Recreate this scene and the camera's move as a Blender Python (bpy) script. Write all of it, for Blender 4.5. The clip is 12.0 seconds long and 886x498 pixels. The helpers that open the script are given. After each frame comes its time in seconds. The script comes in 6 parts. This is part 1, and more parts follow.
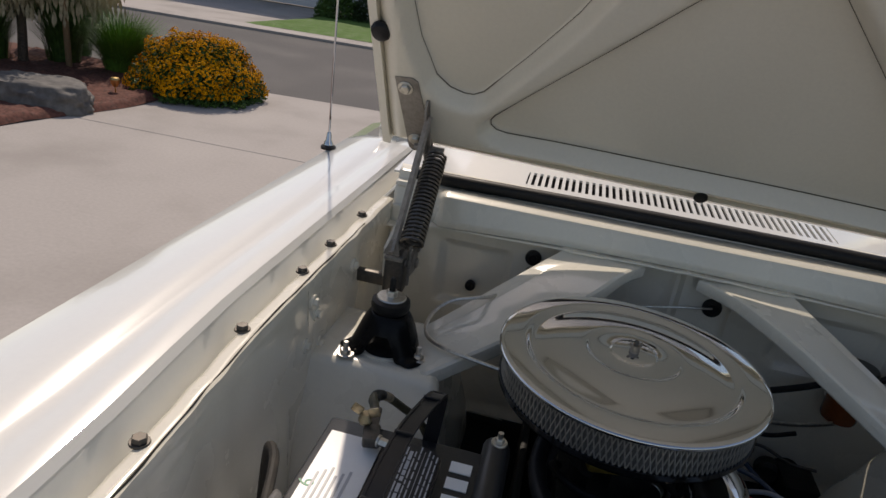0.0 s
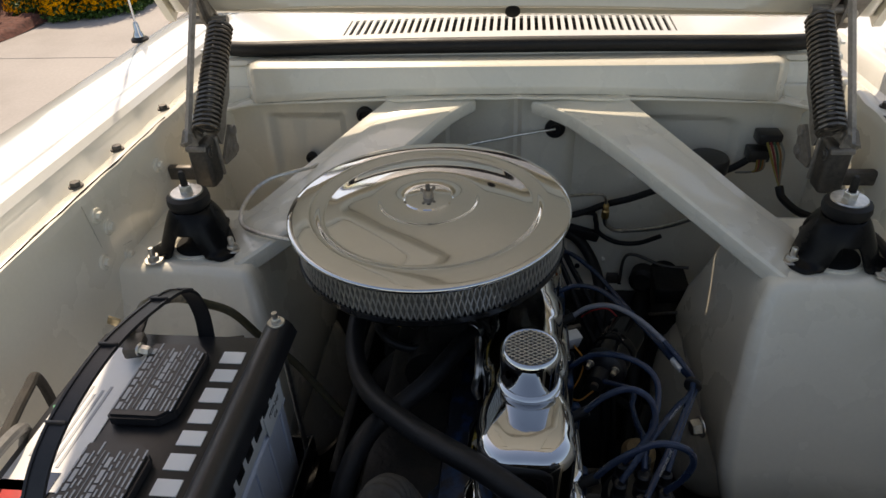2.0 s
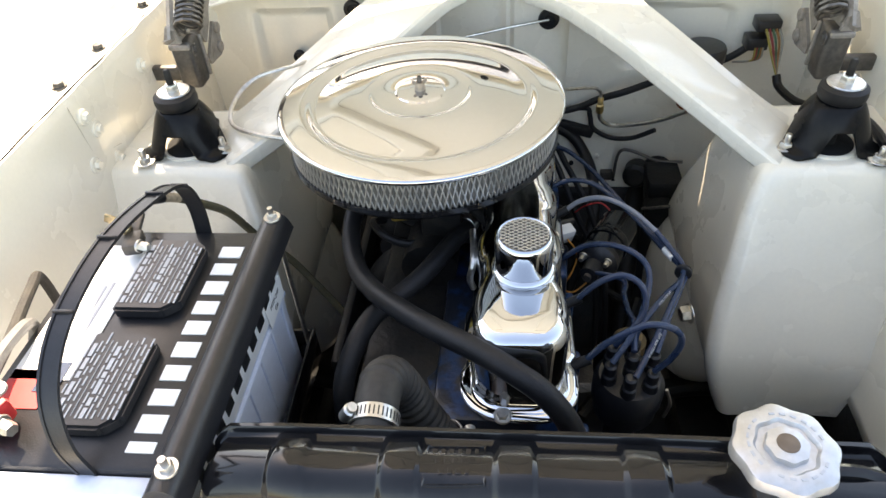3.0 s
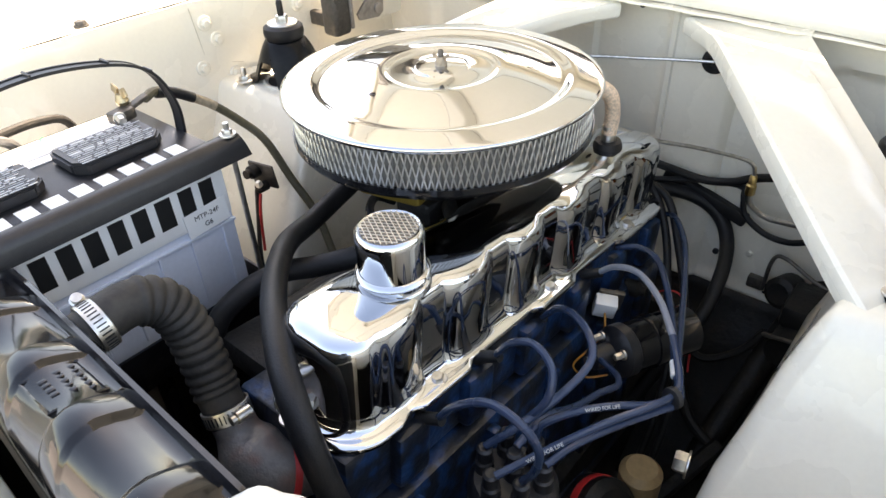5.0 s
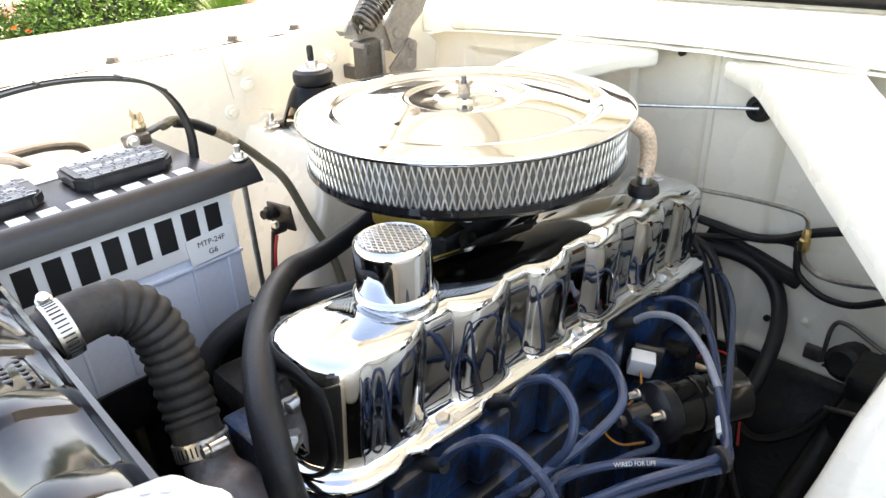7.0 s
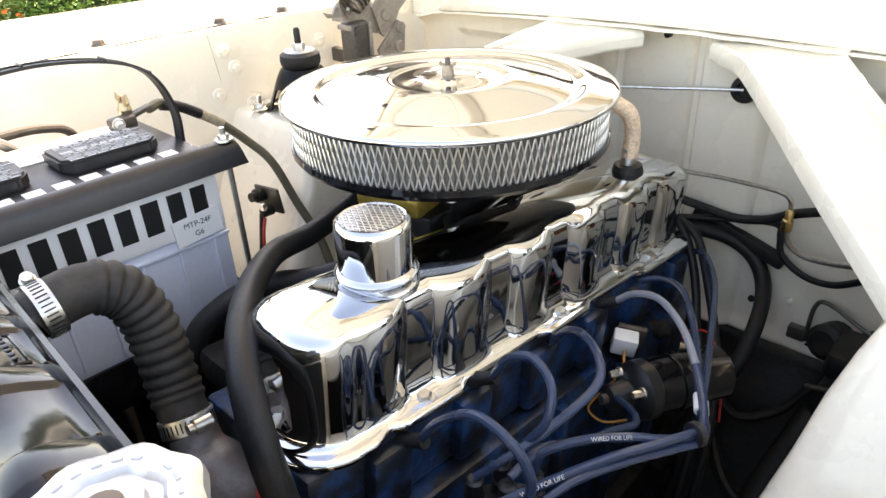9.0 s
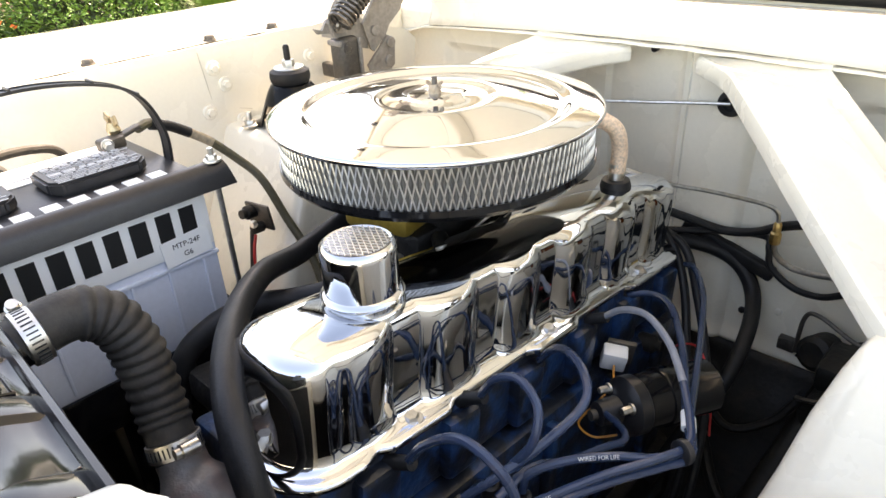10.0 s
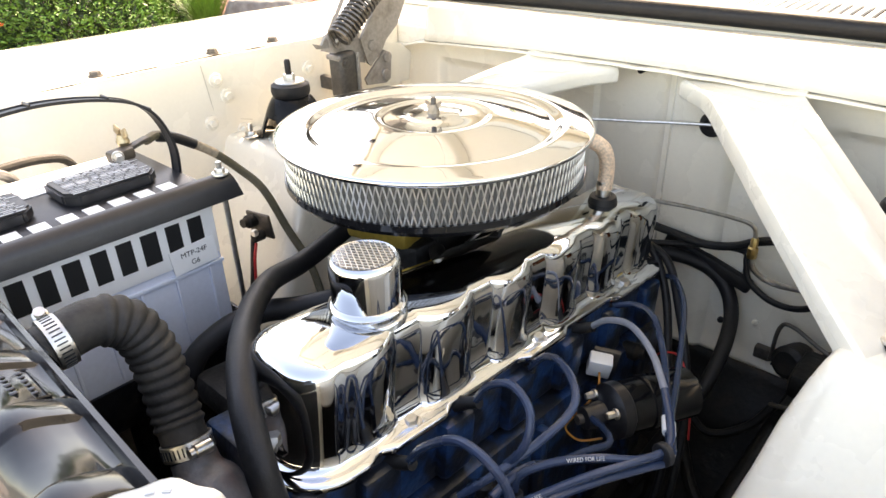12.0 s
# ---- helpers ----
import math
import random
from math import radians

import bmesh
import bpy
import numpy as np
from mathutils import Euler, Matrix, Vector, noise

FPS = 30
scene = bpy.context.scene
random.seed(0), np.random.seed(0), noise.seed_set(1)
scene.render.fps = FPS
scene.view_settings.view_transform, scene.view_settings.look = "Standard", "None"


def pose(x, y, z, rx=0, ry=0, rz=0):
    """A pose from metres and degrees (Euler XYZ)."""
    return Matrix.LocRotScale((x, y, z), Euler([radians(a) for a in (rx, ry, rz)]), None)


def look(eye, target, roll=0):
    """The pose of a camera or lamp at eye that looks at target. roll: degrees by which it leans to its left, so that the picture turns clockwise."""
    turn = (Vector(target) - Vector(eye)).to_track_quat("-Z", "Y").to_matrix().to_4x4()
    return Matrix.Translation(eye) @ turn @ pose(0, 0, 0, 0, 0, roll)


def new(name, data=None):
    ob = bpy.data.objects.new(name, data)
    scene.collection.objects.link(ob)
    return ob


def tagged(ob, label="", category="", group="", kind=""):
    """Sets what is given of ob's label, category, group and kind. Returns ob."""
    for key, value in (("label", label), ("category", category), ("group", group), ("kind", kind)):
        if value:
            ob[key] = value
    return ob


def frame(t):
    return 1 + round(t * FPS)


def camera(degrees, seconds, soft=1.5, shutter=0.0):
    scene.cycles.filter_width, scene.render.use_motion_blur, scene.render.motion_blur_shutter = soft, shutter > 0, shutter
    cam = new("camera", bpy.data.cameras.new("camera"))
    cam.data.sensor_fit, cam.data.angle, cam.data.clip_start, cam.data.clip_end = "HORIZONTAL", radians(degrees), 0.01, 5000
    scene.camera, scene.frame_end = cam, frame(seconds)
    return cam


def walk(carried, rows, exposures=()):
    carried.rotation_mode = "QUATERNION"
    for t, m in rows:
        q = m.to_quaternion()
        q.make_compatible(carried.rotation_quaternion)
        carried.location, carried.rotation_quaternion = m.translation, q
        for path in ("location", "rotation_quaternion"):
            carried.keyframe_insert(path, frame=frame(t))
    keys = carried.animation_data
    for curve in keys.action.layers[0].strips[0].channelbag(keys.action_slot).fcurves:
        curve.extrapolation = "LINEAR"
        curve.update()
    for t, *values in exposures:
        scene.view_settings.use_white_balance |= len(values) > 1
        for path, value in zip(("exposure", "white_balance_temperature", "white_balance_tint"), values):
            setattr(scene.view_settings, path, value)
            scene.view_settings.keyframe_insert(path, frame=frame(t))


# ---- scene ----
cam = camera(67.3, 12.0)
PATH = [
    (0, (-0.215, -0.805, 1.371), (-0.512, 1.017, 0.601), 8.3),
    (0.5, (-0.063, -0.721, 1.362), (-0.24, 1.084, 0.518), 3.3),
    (1, (0.046, -0.669, 1.383), (0.066, 1.157, 0.569), 1.8),
    (1.5, (0.036, -0.678, 1.376), (-0.045, 1.116, 0.495), -2.4),
    (2, (0.016, -0.72, 1.356), (-0.193, 0.92, 0.23), -3.0),
    (2.5, (0.009, -0.74, 1.345), (-0.165, 0.789, 0.067), -1.9),
    (3, (0.017, -0.735, 1.343), (-0.172, 0.741, 0.006), -4.3),
    (3.2, (0.029, -0.726, 1.343), (-0.175, 0.733, -0.009), -8.0),
    (4.8, (0.35, -0.583, 1.283), (-0.655, 0.643, 0.064), -3.5),
    (5, (0.347, -0.553, 1.22), (-0.717, 0.663, 0.041), -2.5),
    (5.5, (0.339, -0.504, 1.114), (-0.775, 0.778, 0.058), -0.5),
    (6, (0.354, -0.526, 1.14), (-0.843, 0.709, 0.119), -1.5),
    (6.5, (0.353, -0.518, 1.147), (-0.87, 0.728, 0.172), -1.9),
    (7, (0.353, -0.527, 1.138), (-0.899, 0.726, 0.209), -2.5),
    (9, (0.367, -0.524, 1.137), (-0.865, 0.719, 0.168), -2.6),
    (9.5, (0.366, -0.517, 1.145), (-0.858, 0.728, 0.17), -3.0),
    (10, (0.371, -0.515, 1.148), (-0.86, 0.74, 0.194), -3.0),
    (10.5, (0.373, -0.518, 1.149), (-0.854, 0.75, 0.207), -1.8),
    (11, (0.37, -0.518, 1.148), (-0.855, 0.762, 0.22), -1.5),
    (11.5, (0.369, -0.528, 1.152), (-0.852, 0.756, 0.224), -0.4),
    (12, (0.381, -0.542, 1.173), (-0.819, 0.747, 0.226), -1.6),
]
EXPO = [(0, -0.40, 7800, 16), (0.5, -0.07, 8200, 15), (1.6, 0.25, 8800, 14), (2.05, 0.45, 8900, 15), (2.25, 1.56, 9000, 15), (2.6, 2.06, 9000, 14), (3.2, 2.46, 9200, 14), (4.8, 2.54, 9400, 17), (5.6, 2.66, 9500, 17), (6.0, 2.97, 9500, 17), (7, 3.02, 9600, 17), (9.5, 2.76, 10100, 19), (12, 2.74, 10100, 19)]
walk(cam, [(t, look(e, g, r)) for t, e, g, r in PATH], EXPO)

# ---- light ----
SUN = Vector((-0.32, 0.79, 1.0)).normalized()
world = bpy.data.worlds.new("sky")
scene.world = world
world.use_nodes = True
wn = world.node_tree.nodes
sky = wn.new("ShaderNodeTexSky")
sky.sky_type, sky.sun_disc = "NISHITA", False
sky.sun_elevation = math.asin(SUN.z)
sky.sun_rotation = math.atan2(SUN.x, SUN.y)
world.node_tree.links.new(sky.outputs[0], wn["Background"].inputs[0])
wn["Background"].inputs[1].default_value = 0.15
sun_data = bpy.data.lights.new("sun", "SUN")
sun_data.energy, sun_data.angle, sun_data.color = 3.2, radians(0.6), (1.0, 0.98, 0.94)
sun = new("sun", sun_data)
sun.matrix_world = look(SUN * 20, (0, 0, 0))


# ---- materials ----
def material(name, base, rough=0.5, metal=0.0, coat=0.0, vary=0.12, scale=30.0, bump=0.0, bump_scale=200.0, dirt=None, dirt_amount=0.0, dirt_scale=6.0, spec=0.5, rough_vary=0.1, dirt_at=(0.5, 0.75)):
    """A principled material with fine grain, broad stains and relief in world-sized noise."""
    m = bpy.data.materials.new(name)
    m.use_nodes = True
    nt = m.node_tree
    n, l = nt.nodes, nt.links
    p = n["Principled BSDF"]
    p.inputs["Metallic"].default_value = metal
    p.inputs["Coat Weight"].default_value = coat
    p.inputs["Coat Roughness"].default_value = 0.04
    p.inputs["Specular IOR Level"].default_value = spec
    geo = n.new("ShaderNodeTexCoord")
    def tex(sc, detail):
        t = n.new("ShaderNodeTexNoise")
        t.inputs["Scale"].default_value = sc
        t.inputs["Detail"].default_value = detail
        l.new(geo.outputs["Object"], t.inputs["Vector"])
        return t
    fine, broad = tex(scale * 6, 4), tex(dirt_scale, 5)
    ramp = n.new("ShaderNodeMapRange")
    ramp.inputs[1].default_value, ramp.inputs[2].default_value = 0.3, 0.7
    ramp.inputs[3].default_value, ramp.inputs[4].default_value = 1 - vary, 1 + vary
    l.new(fine.outputs["Fac"], ramp.inputs[0])
    mul = n.new("ShaderNodeVectorMath")
    mul.operation = "SCALE"
    mul.inputs[0].default_value = base
    l.new(ramp.outputs[0], mul.inputs["Scale"])
    out = mul.outputs[0]
    if dirt:
        mix = n.new("ShaderNodeMix")
        mix.data_type = "RGBA"
        fac = n.new("ShaderNodeMapRange")
        fac.inputs[1].default_value, fac.inputs[2].default_value = dirt_at
        fac.inputs[3].default_value, fac.inputs[4].default_value = 0, dirt_amount
        l.new(broad.outputs["Fac"], fac.inputs[0])
        l.new(fac.outputs[0], mix.inputs[0])
        l.new(out, mix.inputs[6])
        mix.inputs[7].default_value = (*dirt, 1)
        out = mix.outputs[2]
    l.new(out, p.inputs["Base Color"])
    rr = n.new("ShaderNodeMapRange")
    rr.inputs[1].default_value, rr.inputs[2].default_value = 0.3, 0.7
    rr.inputs[3].default_value, rr.inputs[4].default_value = rough * (1 - rough_vary), rough * (1 + rough_vary * 2)
    l.new(broad.outputs["Fac"], rr.inputs[0])
    l.new(rr.outputs[0], p.inputs["Roughness"])
    if bump:
        b = n.new("ShaderNodeBump")
        b.inputs["Strength"].default_value = bump
        b.inputs["Distance"].default_value = 0.002
        g = tex(bump_scale, 3)
        l.new(g.outputs["Fac"], b.inputs["Height"])
        l.new(b.outputs[0], p.inputs["Normal"])
    return m


PAINT = material("cream paint", (0.81, 0.765, 0.655), 0.26, coat=0.6, vary=0.015, dirt=(0.62, 0.57, 0.46), dirt_amount=0.09, dirt_scale=9, bump=0.35, bump_scale=13)
PAINT_OUT = material("white gloss paint", (0.82, 0.815, 0.775), 0.16, coat=1.0, vary=0.01, bump=0.15, bump_scale=6)
# the cream of PAINT in a darker tone, so the hood underside renders dimmer
HOOD_PAINT = material("darkened cream hood paint", (0.75, 0.705, 0.60), 0.34, coat=0.3, vary=0.02, dirt=(0.52, 0.47, 0.36), dirt_amount=0.12, dirt_scale=5, bump=0.3, bump_scale=9)
CHROME = material("chrome", (0.62, 0.635, 0.655), 0.05, metal=1.0, vary=0.01, bump=0.006, bump_scale=40)
STEEL = material("zinc steel", (0.62, 0.60, 0.56), 0.32, metal=1.0, vary=0.15, dirt=(0.35, 0.30, 0.22), dirt_amount=0.4, dirt_scale=80)
BRASS = material("brass", (0.75, 0.52, 0.22), 0.3, metal=1.0, vary=0.1)
DARK_STEEL = material("phosphate steel", (0.10, 0.09, 0.08), 0.45, metal=0.6, vary=0.2, dirt=(0.20, 0.17, 0.14), dirt_amount=0.5, dirt_scale=60)
HINGE_STEEL = material("worn hinge steel", (0.29, 0.26, 0.23), 0.5, metal=0.3, vary=0.15, dirt=(0.14, 0.115, 0.09), dirt_amount=0.6, dirt_scale=50)
SPRING = material("oiled spring steel", (0.16, 0.145, 0.13), 0.35, metal=0.85, vary=0.2)
BLACK_PAINT = material("black gloss enamel", (0.006, 0.006, 0.007), 0.10, coat=0.1, vary=0.2, dirt=(0.025, 0.022, 0.02), dirt_amount=0.3, dirt_scale=40, spec=0.36, bump=0.35, bump_scale=16)
SATIN_BLACK = material("satin black paint", (0.006, 0.006, 0.0065), 0.22, vary=0.2, dirt=(0.018, 0.016, 0.014), dirt_amount=0.3, dirt_scale=45, spec=0.16)
RUBBER = material("black rubber", (0.009, 0.009, 0.010), 0.48, vary=0.2, dirt=(0.034, 0.031, 0.027), dirt_amount=0.3, dirt_scale=35, bump=0.15, bump_scale=500, spec=0.35)
OLD_RUBBER = material("dusty hose rubber", (0.032, 0.029, 0.026), 0.6, vary=0.2, dirt=(0.09, 0.08, 0.065), dirt_amount=0.5, dirt_scale=30, bump=0.2, bump_scale=400, spec=0.3)
PLASTIC = material("black plastic", (0.014, 0.014, 0.016), 0.33, vary=0.15, bump=0.1, bump_scale=600, spec=0.5)
CASE = material("translucent grey battery case", (0.66, 0.71, 0.80), 0.4, vary=0.03, bump=0.05, bump_scale=300)
LABEL_WHITE = material("white label", (0.86, 0.86, 0.84), 0.3, vary=0.01)
LABEL_BLACK = material("black print", (0.012, 0.012, 0.012), 0.4, vary=0.05)
LABEL_GREY = material("grey print", (0.45, 0.46, 0.48), 0.4, vary=0.05)
RED = material("red plastic", (0.55, 0.03, 0.03), 0.4, vary=0.1)
BLUE_BLOCK = material("blue engine enamel", (0.006, 0.036, 0.105), 0.32, coat=0.1, vary=0.3, dirt=(0.008, 0.009, 0.010), dirt_amount=0.92, dirt_scale=42, bump=0.4, bump_scale=140, spec=0.4, dirt_at=(0.40, 0.54))
WIRE_BLUE = material("blue silicone wire", (0.020, 0.038, 0.080), 0.24, vary=0.1)
GREASE = material("greasy black iron", (0.010, 0.0095, 0.009), 0.5, vary=0.3, dirt=(0.035, 0.028, 0.02), dirt_amount=0.5, dirt_scale=40, bump=0.5, bump_scale=150, spec=0.3)
ALLOY = material("grey cast aluminium", (0.17, 0.16, 0.155), 0.5, metal=0.4, vary=0.15, dirt=(0.20, 0.07, 0.04), dirt_amount=0.5, dirt_scale=45, bump=0.3, bump_scale=300)
PAPER = material("white filter paper", (0.24, 0.23, 0.215), 0.8, vary=0.08)
MESH_WIRE = material("galvanised mesh", (0.58, 0.575, 0.56), 0.28, metal=0.9, vary=0.1)
COPPER_BRAID = material("braided copper hose", (0.80, 0.60, 0.44), 0.42, vary=0.3, scale=60, metal=0.2, bump=0.6, bump_scale=700)
YELLOW = material("yellow cadmium plate", (0.38, 0.25, 0.05), 0.35, metal=0.6, vary=0.15)
# near-black colour that stands for the shade inside openings
DARK_CAVITY = material("dark cavity", (0.01, 0.01, 0.01), 0.9, vary=0.3)


# ---- mesh helpers ----
I4 = Matrix.Identity(4)


def add_box(bm, c, s, bev=0.0, rot=(0, 0, 0), seg=2, m=I4):
    mm = m @ pose(*c, *rot) @ Matrix.Diagonal((*s, 1))
    r = bmesh.ops.create_cube(bm, size=1, matrix=mm)
    if bev:
        edges = list({e for v in r["verts"] for e in v.link_edges})
        bmesh.ops.bevel(bm, geom=edges, offset=bev, segments=seg, affect="EDGES", profile=0.5)
    return bm


def add_rings(bm, rings, caps=True, closed=True, loop=False):
    rows = [[bm.verts.new(p) for p in ring] for ring in rings]
    n = len(rows[0])
    pairs = list(zip(rows, rows[1:])) + ([(rows[-1], rows[0])] if loop else [])
    for a, b in pairs:
        for i in range(n if closed else n - 1):
            j = (i + 1) % n
            bm.faces.new((a[i], a[j], b[j], b[i]))
    if caps and not loop and closed:
        bm.faces.new(rows[0][::-1])
        bm.faces.new(rows[-1])
    return bm


def add_lathe(bm, prof, m=I4, seg=40, caps=True):
    rings = []
    for r, z in prof:
        rings.append([m @ Vector((r * math.cos(2 * math.pi * i / seg), r * math.sin(2 * math.pi * i / seg), z)) for i in range(seg)])
    return add_rings(bm, rings, caps)


def spline(pts, n=6):
    """A Catmull-Rom curve through the points."""
    p = [Vector(q) for q in pts]
    if len(p) < 3:
        return p
    p = [p[0] * 2 - p[1]] + p + [p[-1] * 2 - p[-2]]
    out = []
    for k in range(1, len(p) - 2):
        a, b, c, d = p[k - 1:k + 3]
        for i in range(n):
            t = i / n
            out.append(0.5 * ((2 * b) + (c - a) * t + (2 * a - 5 * b + 4 * c - d) * t * t + (3 * b - a - 3 * c + d) * t ** 3))
    out.append(p[-2])
    return out


def frames(path):
    """Path points with two cross axes carried along without twist."""
    out, u = [], None
    for i, q in enumerate(path):
        d = (path[min(i + 1, len(path) - 1)] - path[max(i - 1, 0)]).normalized()
        if u is None:
            u = d.orthogonal().normalized()
        u = (u - d * u.dot(d)).normalized()
        out.append((q, u, d.cross(u)))
    return out


def add_tube(bm, pts, r, seg=10, n=6, caps=True, swell=None):
    path = spline(pts, n)
    rings = []
    for i, (q, u, v) in enumerate(frames(path)):
        rad = r * (swell(i / (len(path) - 1)) if swell else 1)
        rings.append([q + (u * math.cos(2 * math.pi * k / seg) + v * math.sin(2 * math.pi * k / seg)) * rad for k in range(seg)])
    return add_rings(bm, rings, caps)


def add_strip(bm, pts, width_axis, w, t, n=6):
    """A flat strap along the points."""
    path = spline(pts, n)
    rings = []
    for i, q in enumerate(path):
        d = (path[min(i + 1, len(path) - 1)] - path[max(i - 1, 0)]).normalized()
        a = Vector(width_axis)
        a = (a - d * a.dot(d)).normalized() * (w / 2)
        b = d.cross(a).normalized() * (t / 2)
        rings.append([q + a + b, q - a + b, q - a - b, q + a - b])
    return add_rings(bm, rings)


def add_grid(bm, nu, nv, fn):
    rows = [[bm.verts.new(fn(i / nu, j / nv)) for j in range(nv + 1)] for i in range(nu + 1)]
    for i in range(nu):
        for j in range(nv):
            bm.faces.new((rows[i][j], rows[i + 1][j], rows[i + 1][j + 1], rows[i][j + 1]))
    return bm


def add_poly(bm, outline, thick, m=I4):
    """A flat plate: outline in local x, y, from z = 0 to z = thick."""
    lo = [m @ Vector((x, y, 0)) for x, y in outline]
    hi = [m @ Vector((x, y, thick)) for x, y in outline]
    return add_rings(bm, [lo, hi])


def add_bolt(bm, c, axis, r=0.007, h=0.006, washer=0.0):
    m = Matrix.Translation(c) @ Vector(axis).to_track_quat("Z", "Y").to_matrix().to_4x4()
    if washer:
        add_lathe(bm, [(washer, 0), (washer, 0.0015), (washer * 0.95, 0.0022)], m, 18)
    add_lathe(bm, [(r, 0), (r, h * 0.8), (r * 0.85, h)], m, 6)
    return bm


def aim(c, axis):
    return Matrix.Translation(c) @ Vector(axis).to_track_quat("Z", "Y").to_matrix().to_4x4()


def thing(name, loc, label, category, group="", kind=""):
    ob = new(name)
    ob.empty_display_size = 0.05
    ob.location = loc
    bpy.context.view_layer.update()
    return tagged(ob, label, category, group, kind)


def finish(name, bm, mat, sharp=35, recalc=True):
    if recalc:
        bmesh.ops.recalc_face_normals(bm, faces=bm.faces)
    me = bpy.data.meshes.new(name)
    bm.to_mesh(me)
    bm.free()
    for p in me.polygons:
        p.use_smooth = True
    me.set_sharp_from_angle(angle=radians(sharp))
    me.materials.append(mat)
    return me


def part(name, bm, mat, parent=None, label="", sharp=35, solid=0.0, recalc=True):
    """Links a bmesh, given in world places, as one mesh object under a thing or a part."""
    ob = new(name, finish(name, bm, mat, sharp, recalc))
    if solid:
        mod = ob.modifiers.new("sheet", "SOLIDIFY")
        mod.thickness, mod.offset = solid, 0
    if parent:
        ob.parent = parent
        ob.matrix_parent_inverse = parent.matrix_world.inverted() if parent.type == "EMPTY" else I4
    return tagged(ob, label) if label else ob


def lone(name, bm, mat, label, category, group="", kind="", sharp=35, solid=0.0):
    ob = part(name, bm, mat, None, "", sharp, solid)
    return tagged(ob, label, category, group, kind)


def smooth(a, b, x):
    t = min(1, max(0, (x - a) / (b - a)))
    return t * t * (3 - 2 * t)


def inside(poly, x, y):
    """Signed distance to a convex polygon given counter-clockwise; positive inside."""
    d = 1e9
    for (x0, y0), (x1, y1) in zip(poly, poly[1:] + poly[:1]):
        ex, ey = x1 - x0, y1 - y0
        d = min(d, (ex * (y - y0) - ey * (x - x0)) / math.hypot(ex, ey))
    return d


# ---- car body ----
car = thing("car", (0, 0.3, 0), "cream-white vintage car front with open engine bay", "car")
def bend(x, y):
    return x - .016 * smooth(-.15, -.5, y) * smooth(.64, .58, x)


FENDER = [(.70, .17), (.73, .22), (.748, .6), (.744, .84), (.735, .93), (.722, .968), (.70, .990), (.665, 1.000), (.625, 1.004), (.612, 1.0035), (.603, 1.0000), (.595, .9982), (.587, .9990), (.577, 1.0022), (.566, 1.0026), (.554, 1.000), (.547, .993)]
# left edge is shaped deeper than the right only to gather shade
GUTTER = {-1: [(.5450, .968), (.542, .935), (.536, .925), (.529, .925), (.5262, .935), (.5245, .971)], 1: [(.540, .975), (.533, .969), (.518, .9675), (.512, .967), (.508, .967), (.505, .967)]}


def fender(s):
    bm = bmesh.new()
    ys = [-1.0, -.9, -.7, -.6, -.5, -.4, -.3, -.2, -.1, .1, .3, .45, .6, .8]
    rings = []
    for y in ys:
        drop = 0.035 * smooth(-.55, -1.0, y)
        rings.append([Vector((s * bend(x, y), y, z - drop * smooth(.9, 1, z))) for x, z in FENDER + GUTTER[s]])
    add_rings(bm, rings, caps=False, closed=False)
    return part("fender", bm, PAINT_OUT, car, "glossy white front fender with a crease along its top", 25, 0.002)


